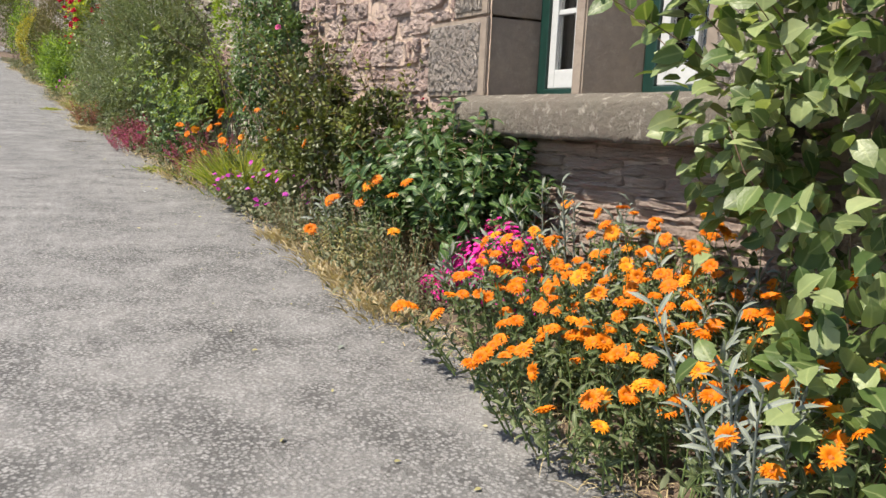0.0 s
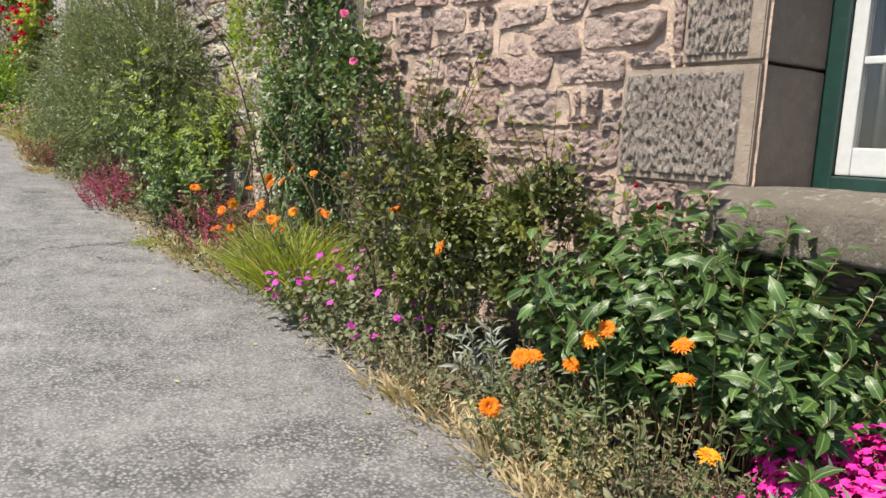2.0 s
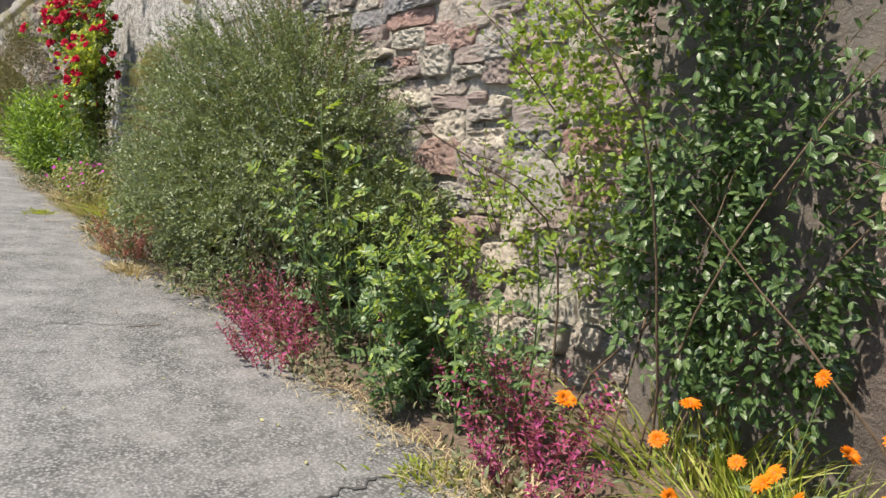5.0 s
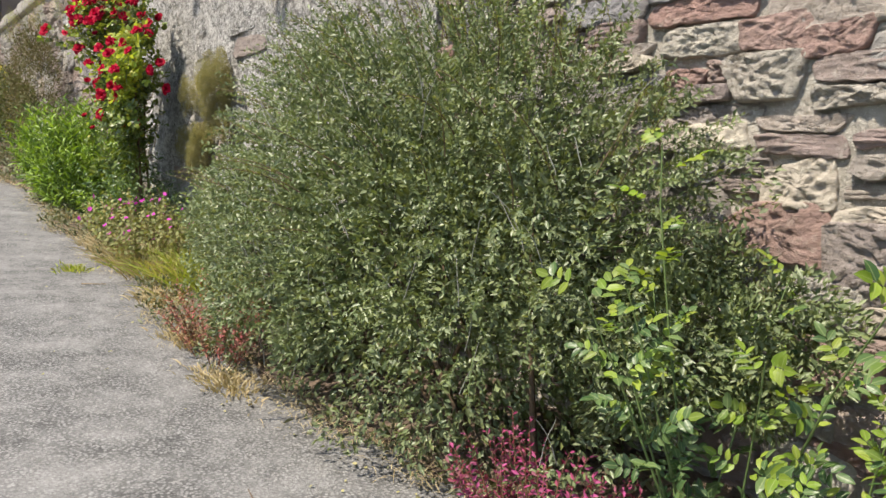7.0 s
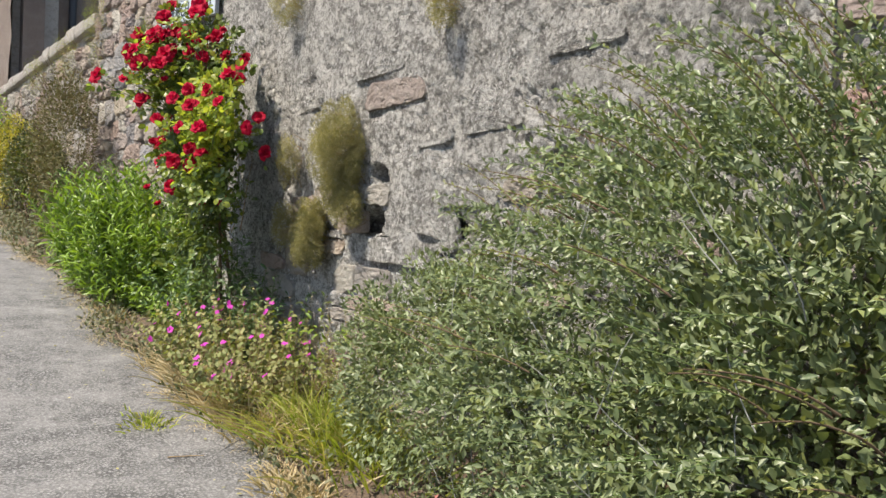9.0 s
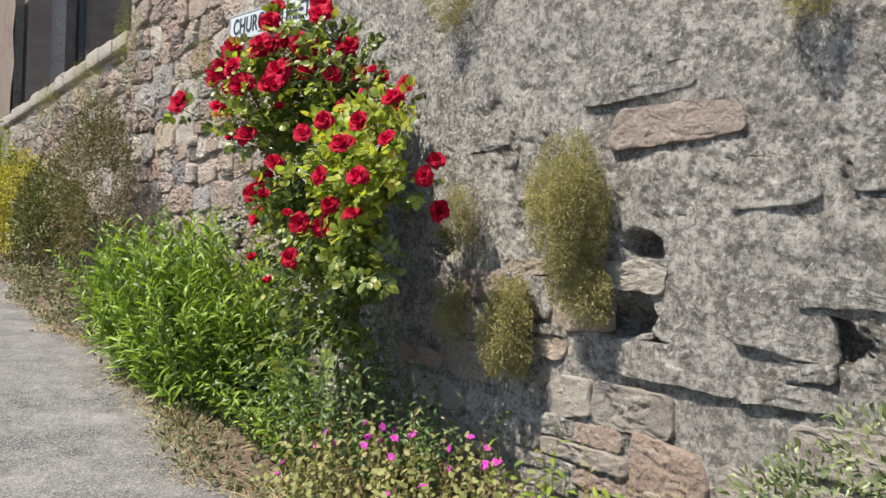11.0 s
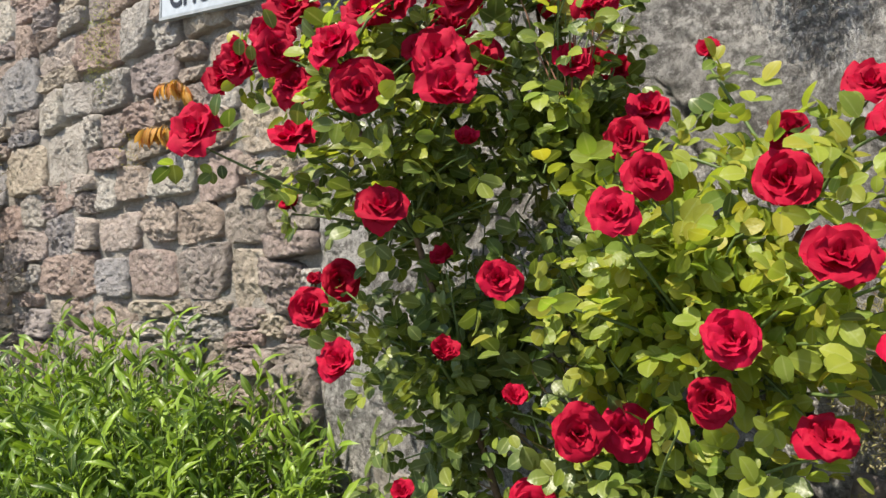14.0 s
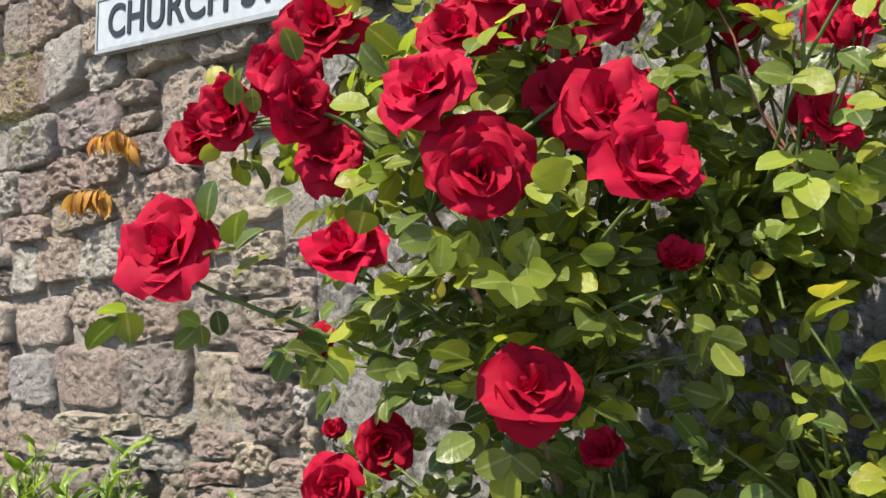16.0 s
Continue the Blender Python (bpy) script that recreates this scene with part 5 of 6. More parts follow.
# ---- shrubs and herbs ----
def big_bush():
    rng = np.random.default_rng(31)
    x, y = 1.98, 8.85
    th = thing("box_leaved_bush", "large rounded evergreen bush with small grey-green leaves against the wall", "bush", x, y)
    P, D = cloud(rng, 34000, (-0.05, 0, 0.52), (0.7, 1.6, 1.12), 330, 0.088, 0.02, -0.5, (0.45, 0.95))
    P2, D2 = cloud(rng, 10000, (0.02, 1.63, 0.58), (0.42, 0.62, 0.5), 70, 0.17, 0.05, -0.6, (0.5, 0.93))
    P3, D3 = cloud(rng, 9000, (0.1, -1.3, 0.42), (0.26, 0.5, 0.45), 60, 0.15, 0.02, -0.6, (0.5, 0.93))
    P, D = np.concatenate([P, P2, P3]), np.concatenate([D, D2, D3])
    Pi, Di = cloud(rng, 9000, (0.04, 0, 0.48), (0.46, 1.2, 0.86), 90, 0.3, 0.02, -0.5)
    foliage("inner_leafage", "tiny", Pi, Di, unit(Di + rng.normal(0, 0.7, Di.shape)), 0.045, 0.024, BUSH_LEAF, th)
    lines = []
    for _ in range(1500):
        a = rng.uniform(0, 6.28)
        el = rng.uniform(-0.3, 1.3)
        d = np.array([math.cos(a) * math.cos(el) * 0.62, math.sin(a) * math.cos(el) * 1.5, math.sin(el) * 0.98])
        p = np.array([-0.05, 0, 0.62]) + d * rng.uniform(0.7, 0.96)
        lines.append(shoot(rng, p, unit(d + np.array([-0.25, 0.3, 0.12])), rng.uniform(0.1, 0.28), (-0.12, 0, -0.5), 7, 0.15))
    lines = [q for q in lines if q[:, 2].min() > 0.02]
    Q, E = along(rng, lines, 21, 0.1, 0.8, 0.6, 0.1)
    P, D = np.concatenate([P, Q]), np.concatenate([D + rng.normal(0, 0.5, D.shape), E])
    N = unit(facing(rng, len(P), 0.7) + 0.5 * D)
    L = rng.uniform(0.017, 0.034, len(P))
    L[len(P) - len(Q):] *= 0.85
    foliage("crown", "tiny", P, D, N, L, L * rng.uniform(0.36, 0.52, len(P)), BUSH_LEAF, th)
    wisps = []
    for _ in range(150):
        a, el = rng.uniform(0, 6.28), rng.uniform(0.15, 1.4)
        d = np.array([math.cos(a) * math.cos(el) * 0.62, math.sin(a) * math.cos(el) * 1.5, math.sin(el) * 1.0])
        p = np.array([-0.05, 0, 0.58]) + d * rng.uniform(0.85, 0.98)
        wisps.append(shoot(rng, p, unit(d) + np.array([-0.15, 0.45, 0.35]) + rng.normal(0, 0.2, 3), rng.uniform(0.14, 0.36), (-0.15, 0.15, -0.5), 9, 0.1))
    Q, E = along(rng, wisps, 22, 0.1, 0.6, 0.9, 0.1)
    Lq = rng.uniform(0.01, 0.022, len(Q))
    foliage("young_leafage", "tiny", Q, E, facing(rng, len(Q), 0.7), Lq, Lq * 0.4, WISP_LEAF, th, "small olive leaves on long thin shoots")
    stems(wisps, 0.0024, 0.001, WOOD, th, "long_shoot", "long thin brown shoots")
    bare = []
    for _ in range(70):
        a = rng.uniform(-1.2, 1.2)
        p = np.array([-0.05 - 0.6 * math.cos(a) * 0.92, math.sin(a) * 1.4, rng.uniform(0.15, 1.15)])
        bare.append(shoot(rng, p, (rng.normal(-0.1, 0.15), rng.normal(0, 0.5), 1), rng.uniform(0.08, 0.2), (-0.1, 0, -0.1), 7, 0.25))
    stems(bare, 0.0016, 0.0009, GREY_TWIG, th, "bare_twig", "bare grey twigs")
    stems(lines, 0.0016, 0.0008, GREEN_STEM, th, "twig")
    core = [shoot(rng, (rng.uniform(-0.15, 0.2), rng.uniform(-0.9, 0.9), -0.02), (rng.normal(0.0, 0.2), rng.normal(0, 0.6), 1), rng.uniform(0.7, 1.0), (0, 0, -0.1), 8) for _ in range(14)]
    for c in core:
        stems([c], 0.014, 0.004, WOOD, th, "branch", one=True)


big_bush()


def stemmy(name, label, category, x, y, seed, n, spread, height, lean, leaf, count, size, ratio, mat, stem_mat=None, kind="lance", out=0.9, fwd=0.45, droop=-0.3, r=0.003, group="", z=None, start=0.15, tilt=0.5):
    """A plant of many leafy stems from a small patch of ground."""
    rng = np.random.default_rng(seed)
    th = thing(name, label, category, x, y, z, group)
    lines = []
    for _ in range(n):
        b = rng.uniform(-1, 1, 2) * np.array(spread)
        ground_here = float(G(y + b[1])) - float(th.location.z)
        d = np.array([b[0] / spread[0] * lean + rng.normal(0, 0.12), b[1] / spread[1] * lean + rng.normal(0, 0.12), 1.0])
        edge = 1 - 0.35 * max(abs(b[0] / spread[0]), abs(b[1] / spread[1])) ** 2
        lines.append(shoot(rng, (b[0] * 0.75, b[1] * 0.85, (ground_here if z is None else 0) + 0.01), d, height * edge * rng.uniform(0.7, 1.08), (-0.08, 0, droop), 8))
    P, D = along(rng, lines, count, start, out, fwd, 0.1)
    L = size * rng.uniform(0.65, 1.15, len(P))
    stems(lines, r, r * 0.5, stem_mat or GREEN_STEM, th)
    foliage("leafage", kind, P, D, facing(rng, len(P), tilt), L, L * ratio, mat, th)
    return th, lines, rng


def heads(th, lines, rng, n, meshes, size, child=None, up=0.8, lift=0.02, label=""):
    """Flowers at the tips of stems."""
    order = rng.permutation(len(lines))[:n]
    for k in order:
        p = lines[k][-1] + np.array([0, 0, lift])
        way = unit(np.array([-0.45, -0.1, up]) + rng.normal(0, 0.3, 3))
        add_flower(th, meshes[int(rng.integers(len(meshes)))], p, way, size * rng.uniform(0.8, 1.12), rng, child, "disc", label)


def loose_shrub(name, label, category, x, y, seed, n, leaves_n, half, size, ratio, mat, kind="ovate", z=None, lumps=26, twig=WOOD, lump=0.34, shoots_n=18, shoot_len=0.22, z_mid=None, lowest=-0.6, tip=None):
    """A shrub: branching stems inside an uneven crown of single leaves, with loose shoots."""
    rng = np.random.default_rng(seed)
    th = thing(name, label, category, x, y, z)
    mid = half[2] * 0.9 if z_mid is None else z_mid
    P, D = cloud(rng, leaves_n, (0, 0, mid), half, lumps, lump, 0.015, lowest)
    core = [shoot(rng, (rng.normal(0, 0.05), rng.normal(0, 0.08), -0.02), (rng.normal(0, 0.2) * half[0] * 2, rng.normal(0, 0.28) * half[1] * 2, 1), mid + half[2] * rng.uniform(0.2, 0.6), (0, 0, -0.1), 10, 0.4) for _ in range(n)]
    lines = []
    for _ in range(shoots_n):
        v = unit(rng.normal(0, 1, 3) + np.array([-0.2, 0, 0.8]))
        p = np.array([0, 0, mid]) + v * np.array(half) * 0.75
        lines.append(shoot(rng, p, v * np.array([1, 1, 0.6]) + np.array([0, 0, 0.6]), shoot_len * rng.uniform(0.6, 1.3), (-0.05, 0, -0.25), 7))
    Q, E = along(rng, lines, 9, 0.1)
    D = D + rng.normal(0, 0.5, D.shape)
    if tip:
        Lq = size * rng.uniform(0.5, 1.0, len(Q))
        foliage("young_leafage", kind, Q, E, facing(rng, len(Q)), Lq, Lq * ratio, tip, th, "yellow-green young leaves at the tips, coloured as sunlit")
    else:
        P, D = np.concatenate([P, Q]), np.concatenate([D, E])
    N = facing(rng, len(P))
    L = size * rng.uniform(0.6, 1.15, len(P))
    foliage("crown", kind, P, D, N, L, L * ratio, mat, th)
    for c in core:
        stems([c], 0.006, 0.002, twig, th, "branch", one=True)
    stems(lines, 0.0025, 0.001, twig, th, "twig")
    return th, lines, rng


# the broad-leaved shrub at the start
loose_shrub("hydrangea_shrub", "broad-leaved shrub with pale sunlit green leaves beside the marigolds", "shrub", 1.84, 0.98, 41, 2, 1900, (0.42, 0.5, 0.78), 0.074, 0.72, BIG_LEAF, "ovate", lumps=30, lump=0.32, shoots_n=20, shoot_len=0.35, z_mid=0.85)
loose_shrub("hydrangea_shrub", "low broad-leaved shrub in front of the cottage wall", "shrub", 1.7, 0.7, 42, 8, 300, (0.3, 0.42, 0.3), 0.075, 0.78, BIG_LEAF, "ovate", lumps=20, shoots_n=6, z_mid=0.35)

# marigolds: taller towards the wall
k = 0
for x, y in ((1.3, 1.05), (1.28, 1.4), (1.38, 1.75), (1.5, 1.85), (1.52, 1.2), (1.58, 1.55), (1.68, 1.72), (1.8, 1.35), (1.86, 1.65), (1.92, 1.95), (1.98, 1.25), (1.55, 0.85), (2.02, 1.6)):
    k += 1
    x += 0.05
    h = 0.26 + 0.42 * (x - 1.25)
    th, lines, rng = stemmy("marigold", "bushy marigold covered in bright orange flowers in the bed", "flower", x, y, 100 + k, 34, (0.17, 0.2), h, 0.45, "lance", 13, 0.045, 0.3, MARIGOLD_LEAF, group="marigolds in the bed", start=0.2, tilt=0.8)
    heads(th, lines, rng, 21, MARIGOLDS, 0.0285, DISC, 0.9)
for x, y, n, h in ((1.68, 2.92, 7, 0.42), (1.58, 3.2, 3, 0.3), (1.95, 4.05, 4, 0.75)):
    k += 1
    th, lines, rng = stemmy("marigold", "straggling marigold with a few orange flowers", "flower", x, y, 100 + k, 16, (0.13, 0.2), h, 0.4, "lance", 9, 0.05, 0.28, MARIGOLD_LEAF, group="marigolds in the bed")
    heads(th, lines, rng, n, MARIGOLDS, 0.034, DISC, 0.7)

# silver-leaved campion
k = 0
for x, y, h, n in ((1.62, 1.3, 0.56, 3), (1.42, 0.98, 0.5, 4), (1.95, 1.98, 0.62, 4), (2.0, 2.25, 0.66, 5), (1.68, 2.4, 0.36, 6), (1.98, 2.06, 0.6, 5), (1.72, 3.55, 0.3, 6), (2.08, 3.3, 0.95, 3), (1.35, 0.85, 0.5, 5), (1.74, 1.74, 0.5, 3), (1.88, 1.5, 0.62, 4), (2.02, 2.6, 0.5, 3), (1.76, 2.2, 0.4, 6)):
    k += 1
    stemmy("silver_campion", "upright silver-grey felted plant among the flowers", "plant", x, y, 200 + k, n, (0.07, 0.09), h, 0.35, "lance", 18, 0.07, 0.2, SILVER_LEAF, SILVER_LEAF, out=0.8, fwd=0.7, droop=0.1, r=0.005, group="silver campions", tilt=0.3)


def phlox(x, y, seed, half, n, label):
    """A low cushion hidden under small hot pink flowers."""
    rng = np.random.default_rng(seed)
    th = thing("phlox_cushion", label, "flower", x, y)
    P, D = cloud(rng, n, (0, 0, half[2] * 0.35), half, 40, 0.3, 0.01)
    pieces = []
    for p, d in zip(P, unit(D + np.array([-0.3, 0, 0.7]))):
        a = np.arange(5) * 1.2566 + rng.uniform(0, 6)
        s = unit(np.cross(d, np.array([0.3, 0.8, 0.1])))
        w = np.cross(d, s)
        W = np.cos(a)[:, None] * s + np.sin(a)[:, None] * w
        pieces.append(leaves("tiny", np.tile(p, (5, 1)), W + 0.2 * d, np.tile(d, (5, 1)), 0.0135, 0.012))
    V, T = joined(pieces)
    tagged(part("blossom", tri_mesh("blossom", V, T, PHLOX_PETAL), None, th, "dense hot pink florets"), kind="stuff")
    P, D = cloud(rng, n, (0, 0, half[2] * 0.25), tuple(h * 0.96 for h in half), 40, 0.3, 0.005)
    foliage("leafage", "tiny", P, D, facing(rng, len(P)), 0.022, 0.006, HERB_LEAF, th)


phlox(1.88, 2.42, 51, (0.2, 0.3, 0.27), 2200, "cushion of hot pink phlox under the window sill")
phlox(1.74, 2.62, 52, (0.1, 0.13, 0.1), 220, "small cushion of pink phlox beside the larger one")

# broad clump of dark lance-shaped leaves under the window
stemmy("sweet_william_clump", "dense clump of dark glossy lance-shaped leaves under the window", "plant", 2.02, 2.95, 61, 160, (0.15, 0.38), 0.8, 0.3, "lance", 24, 0.074, 0.46, CLUMP_LEAF, DRY_STEM, out=1.0, fwd=0.2, droop=-0.65, start=0.45, tilt=0.75)

for x, y, n, h, sd in ((1.66, 2.85, 46, 0.3, 401), (1.55, 3.15, 34, 0.22, 402), (1.72, 3.35, 40, 0.32, 403), (1.6, 3.75, 46, 0.26, 404), (1.58, 2.6, 26, 0.22, 405)):
    stemmy("dry_herb", "drying low herb with dusty leaves and brown stems", "plant", x, y, sd, n, (0.14, 0.2), h, 0.5, "tiny", 16, 0.024, 0.45, (TUFT_LEAF if sd == 402 else HERB_LEAF), DRY_STEM, kind="tiny", r=0.0016, group="drying herbs")
# leggy rose bushes with red-tinted tips
loose_shrub("leggy_rose_bush", "leggy rose bush with sunlit yellow-green young leaves and red tips", "rose bush", 1.84, 4.25, 62, 6, 3200, (0.27, 0.36, 0.46), 0.034, 0.6, SHRUB_LEAF, "ovate", lumps=22, lump=0.26, shoots_n=46, shoot_len=0.34, z_mid=0.55, tip=LIT_TIP_LEAF)
th, lines, rng = loose_shrub("leggy_rose_bush", "leggy rose bush beside the leafy clump, a few faded blooms", "rose bush", 1.95, 3.62, 63, 5, 2300, (0.2, 0.28, 0.38), 0.036, 0.6, SHRUB_LEAF, "ovate", lumps=20, lump=0.26, shoots_n=36, shoot_len=0.3, z_mid=0.5, tip=LIT_TIP_LEAF)
heads(th, lines, rng, 3, [ROSES[6]], 0.013, None, 0.9, label="small dark red bud")
loose_shrub("rose_bush", "rose bush with yellowing leaves and dark red buds by the wall", "rose bush", 1.8, 4.0, 64, 4, 1500, (0.22, 0.26, 0.3), 0.036, 0.6, SHRUB_LEAF, "ovate", shoots_n=10, z_mid=0.42)

# geranium with magenta flowers
th, lines, rng = stemmy("hardy_geranium", "low mounded geranium with small magenta flowers at the road's edge", "flower", 1.63, 4.38, 71, 110, (0.2, 0.42), 0.3, 0.7, "ovate", 10, 0.028, 0.85, HERB_LEAF, kind="ovate", r=0.0015)
heads(th, lines, rng, 46, GERANIUMS, 0.0175, None, 0.6)

# yellow-green grass tuft with orange marigolds
def grass_tuft(name, label, x, y, seed, n, spread, height, mat, flowers=0, curl=-0.9):
    rng = np.random.default_rng(seed)
    th = thing(name, label, "grass", x, y)
    b = rng.normal(0, 0.5, (n, 2)) * np.array(spread)
    upright = 0.5
    P = np.c_[b, G(y + b[:, 1]) - float(th.location.z) + 0.005]
    D = unit(np.c_[b[:, 0] / spread[0] * 0.5 + rng.normal(-0.05, 0.28, n), b[:, 1] / spread[1] * 0.5 + rng.normal(0, 0.28, n), np.ones(n)])
    N = unit(np.c_[rng.normal(0, 1, (n, 2)), np.full(n, 0.3)])
    L = height * rng.uniform(0.45, 1.1, n)
    pieces = []
    uv = np.linspace(0, 1, 6)
    for p, d, nn, l in zip(P, D, N, L):
        pts = p + d * (uv * l)[:, None] + np.array([d[0], d[1], 0]) * (uv ** 2 * l * upright)[:, None] + np.array([0, 0, 1]) * (curl * 0.35 * uv ** 2.2 * l)[:, None]
        s = unit(np.cross(d, nn)) * 0.004
        w = (1 - uv ** 2)[:, None]
        V = np.stack([pts - s * w, pts + s * w], 1).reshape(-1, 3)
        i = np.arange(5) * 2
        pieces.append((V, np.concatenate([np.c_[i, i + 1, i + 3], np.c_[i, i + 3, i + 2]])))
    V, T = joined(pieces)
    tagged(part("grass", tri_mesh("grass", V, T, mat), None, th), kind="stuff")
    if not flowers:
        tagged(th, kind="stuff")
    if flowers:
        lines = [shoot(rng, (rng.normal(0, 0.1), rng.normal(0, 0.22), 0.02), (rng.normal(-0.1, 0.3), rng.normal(0, 0.3), 1), rng.uniform(0.28, 0.58), (-0.1, 0, -0.1), 7) for _ in range(flowers + 8)]
        stems(lines, 0.0025, 0.0015, GREEN_STEM, th)
        Q, E = along(rng, lines, 7, 0.1)
        Lq = rng.uniform(0.03, 0.055, len(Q))
        foliage("leafage", "lance", Q, E, facing(rng, len(Q)), Lq, Lq * 0.28, MARIGOLD_LEAF, th)
        heads(th, lines, rng, flowers, MARIGOLDS, 0.03, DISC, 0.6)
    return th


grass_tuft("grass_tuft", "bright yellow-green grass tuft with orange marigolds in it", 1.7, 5.06, 81, 800, (0.13, 0.27), 0.42, GRASS_LEAF, 24, -0.45)
grass_tuft("straw_tuft", "dry straw-coloured grass at the road's edge", 1.5, 3.3, 82, 300, (0.12, 0.3), 0.1, STRAW)
grass_tuft("straw_tuft", "dry grass at the road's edge beside the asphalt", 1.5, 5.95, 83, 220, (0.12, 0.3), 0.14, STRAW)
grass_tuft("grass_tuft", "yellowing grass beside the evergreen bush", 1.9, 11.1, 84, 900, (0.2, 0.5), 0.36, GRASS_LEAF)
grass_tuft("grass_tuft", "tall thin grass along the foot of the wall", 2.05, 5.6, 85, 260, (0.12, 0.4), 0.5, GRASS_LEAF)
grass_tuft("straw_tuft", "dry straw at the foot of the geranium", 1.7, 11.85, 86, 1700, (0.12, 0.75), 0.24, STRAW)
grass_tuft("straw_tuft", "dry grass at the road's edge under the green leaves", 1.72, 13.9, 87, 240, (0.1, 0.4), 0.12, STRAW)

for x, y, sd in ((1.44, 2.95, 91), (1.42, 2.55, 92), (1.5, 3.75, 93), (1.66, 12.6, 94), (1.56, 10.75, 95), (1.42, 9.95, 96), (1.36, 9.3, 97)):
    grass_tuft("straw_tuft", "short dry straw spilling over the road's edge", x, y, sd, 420, (0.1, 0.22), (0.085 if sd < 96 else 0.05), STRAW)

# red-leaved low plants
for x, y, h, n, s in ((1.78, 6.15, 0.42, 40, 61), (1.62, 6.0, 0.3, 26, 62), (1.58, 7.7, 0.36, 60, 63), (1.42, 7.35, 0.22, 26, 64), (1.86, 6.75, 0.4, 24, 65)):
    stemmy("red_stonecrop", "clump of magenta-red stems and small leaves", "plant", x, y, 300 + s, n, (0.13, 0.18), h, 0.5, "tiny", 22, 0.026, 0.4, RED_LEAF, RED_STEM, kind="tiny", r=0.0022, group="red stonecrops")
stemmy("rusty_herb", "low rust-coloured plant at the foot of the evergreen bush", "plant", 1.47, 9.72, 366, 18, (0.1, 0.3), 0.36, 0.5, "tiny", 18, 0.028, 0.42, RUST_LEAF, RED_STEM, kind="tiny", r=0.002)

stemmy("red_stonecrop", "clump of pinkish stems at the foot of the evergreen bush", "plant", 1.42, 9.62, 367, 34, (0.08, 0.22), 0.42, 0.45, "tiny", 20, 0.024, 0.42, PINKISH_LEAF, RED_STEM, kind="tiny", r=0.002, group="red stonecrops")
# climber and pink rose on the wall
th, lines, rng = loose_shrub("wall_climber", "dark leafy climber with bare brown stems on the cement wall", "climber", 2.06, 5.85, 91, 5, 3600, (0.19, 0.3, 1.2), 0.04, 0.55, COOL_LEAF, "ovate", lumps=60, lump=0.17, shoots_n=50, shoot_len=0.3, z_mid=1.3, lowest=-0.95)
loose_shrub("wall_climber", "wispy light green climber against the garden wall", "climber", 2.03, 6.3, 92, 2, 2300, (0.18, 0.32, 0.85), 0.032, 0.5, LIME_LEAF, "ovate", lumps=40, lump=0.24, shoots_n=40, shoot_len=0.35, z_mid=1.05)
loose_shrub("wall_climber", "thin pale green climber straggling over the fieldstones", "climber", 2.08, 6.75, 95, 1, 450, (0.13, 0.3, 0.35), 0.03, 0.5, LIME_LEAF, "ovate", lumps=24, lump=0.2, shoots_n=20, shoot_len=0.26, z_mid=0.55)
th, lines, rng = loose_shrub("pink_rose_bush", "rose bush on the cottage corner with small pink flowers", "rose bush", 1.94, 4.95, 93, 3, 1000, (0.15, 0.27, 0.36), 0.042, 0.6, COOL_LEAF, "ovate", lumps=34, lump=0.22, shoots_n=24, shoot_len=0.2, z_mid=1.0)
for p in ((-0.1, -0.06, 1.33), (-0.1, -0.16, 1.11), (0.04, 0.12, 1.45)):
    add_flower(th, PINK_ROSE, np.array(p), (-0.7, -0.5, 0.5), 0.021, rng, CALYX, "calyx", "small pink rose")
loose_shrub("dark_climber", "shaded dark leaves behind the pink rose", "climber", 2.08, 5.6, 94, 2, 2900, (0.14, 0.36, 0.75), 0.036, 0.55, DEEP_LEAF, "ovate", lumps=60, lump=0.22, shoots_n=24, z_mid=0.85, lowest=-0.95)


# lime green rose suckers
def suckers(x, y, seed, n, spread, height, size, mat, label):
    rng = np.random.default_rng(seed)
    th = thing("rose_sucker", label, "rose bush", x, y)
    lines = []
    for _ in range(n):
        b = rng.uniform(-1, 1, 2) * np.array(spread)
        lines.append(shoot(rng, (b[0], b[1], float(G(y + b[1])) - float(th.location.z)), (rng.normal(-0.15, 0.2), rng.normal(0, 0.25), 1), height * rng.uniform(0.5, 1.05), (-0.1, 0, -0.15), 9))
    for c in lines:
        stems([c], 0.005, 0.002, GREEN_STEM, th, one=True)
    P, D = along(rng, lines, 15, 0.12, 1.0, 0.35, 0.15)
    A, B, M, C = pinnate(rng, P, D, facing(rng, len(P), 0.4), size * rng.uniform(0.7, 1.15, len(P)), 3, 0.36)
    top = A[:, 2] > height * rng.uniform(0.35, 0.9, len(A))
    foliage("young_leafage", "ovate", A[top], B[top], M[top], C[top], C[top] * 0.52, mat, th, "lime green young leaves")
    foliage("leafage", "ovate", A[~top], B[~top], M[~top], C[~top], C[~top] * 0.52, COOL_LEAF, th)


suckers(1.78, 7.26, 95, 7, (0.1, 0.1), 1.2, 0.1, LIME_LEAF, "tall lime green rose shoots in front of the dark bush")
suckers(1.84, 6.9, 96, 15, (0.14, 0.35), 0.76, 0.095, LIME_LEAF, "mass of light green rose shoots along the verge")
suckers(1.84, 6.5, 97, 11, (0.16, 0.3), 0.9, 0.09, LIME_LEAF, "light green rose shoots beneath the garden wall")
suckers(1.66, 6.6, 98, 8, (0.1, 0.25), 0.55, 0.09, LIME_LEAF, "short lime green rose shoots at the road's edge")

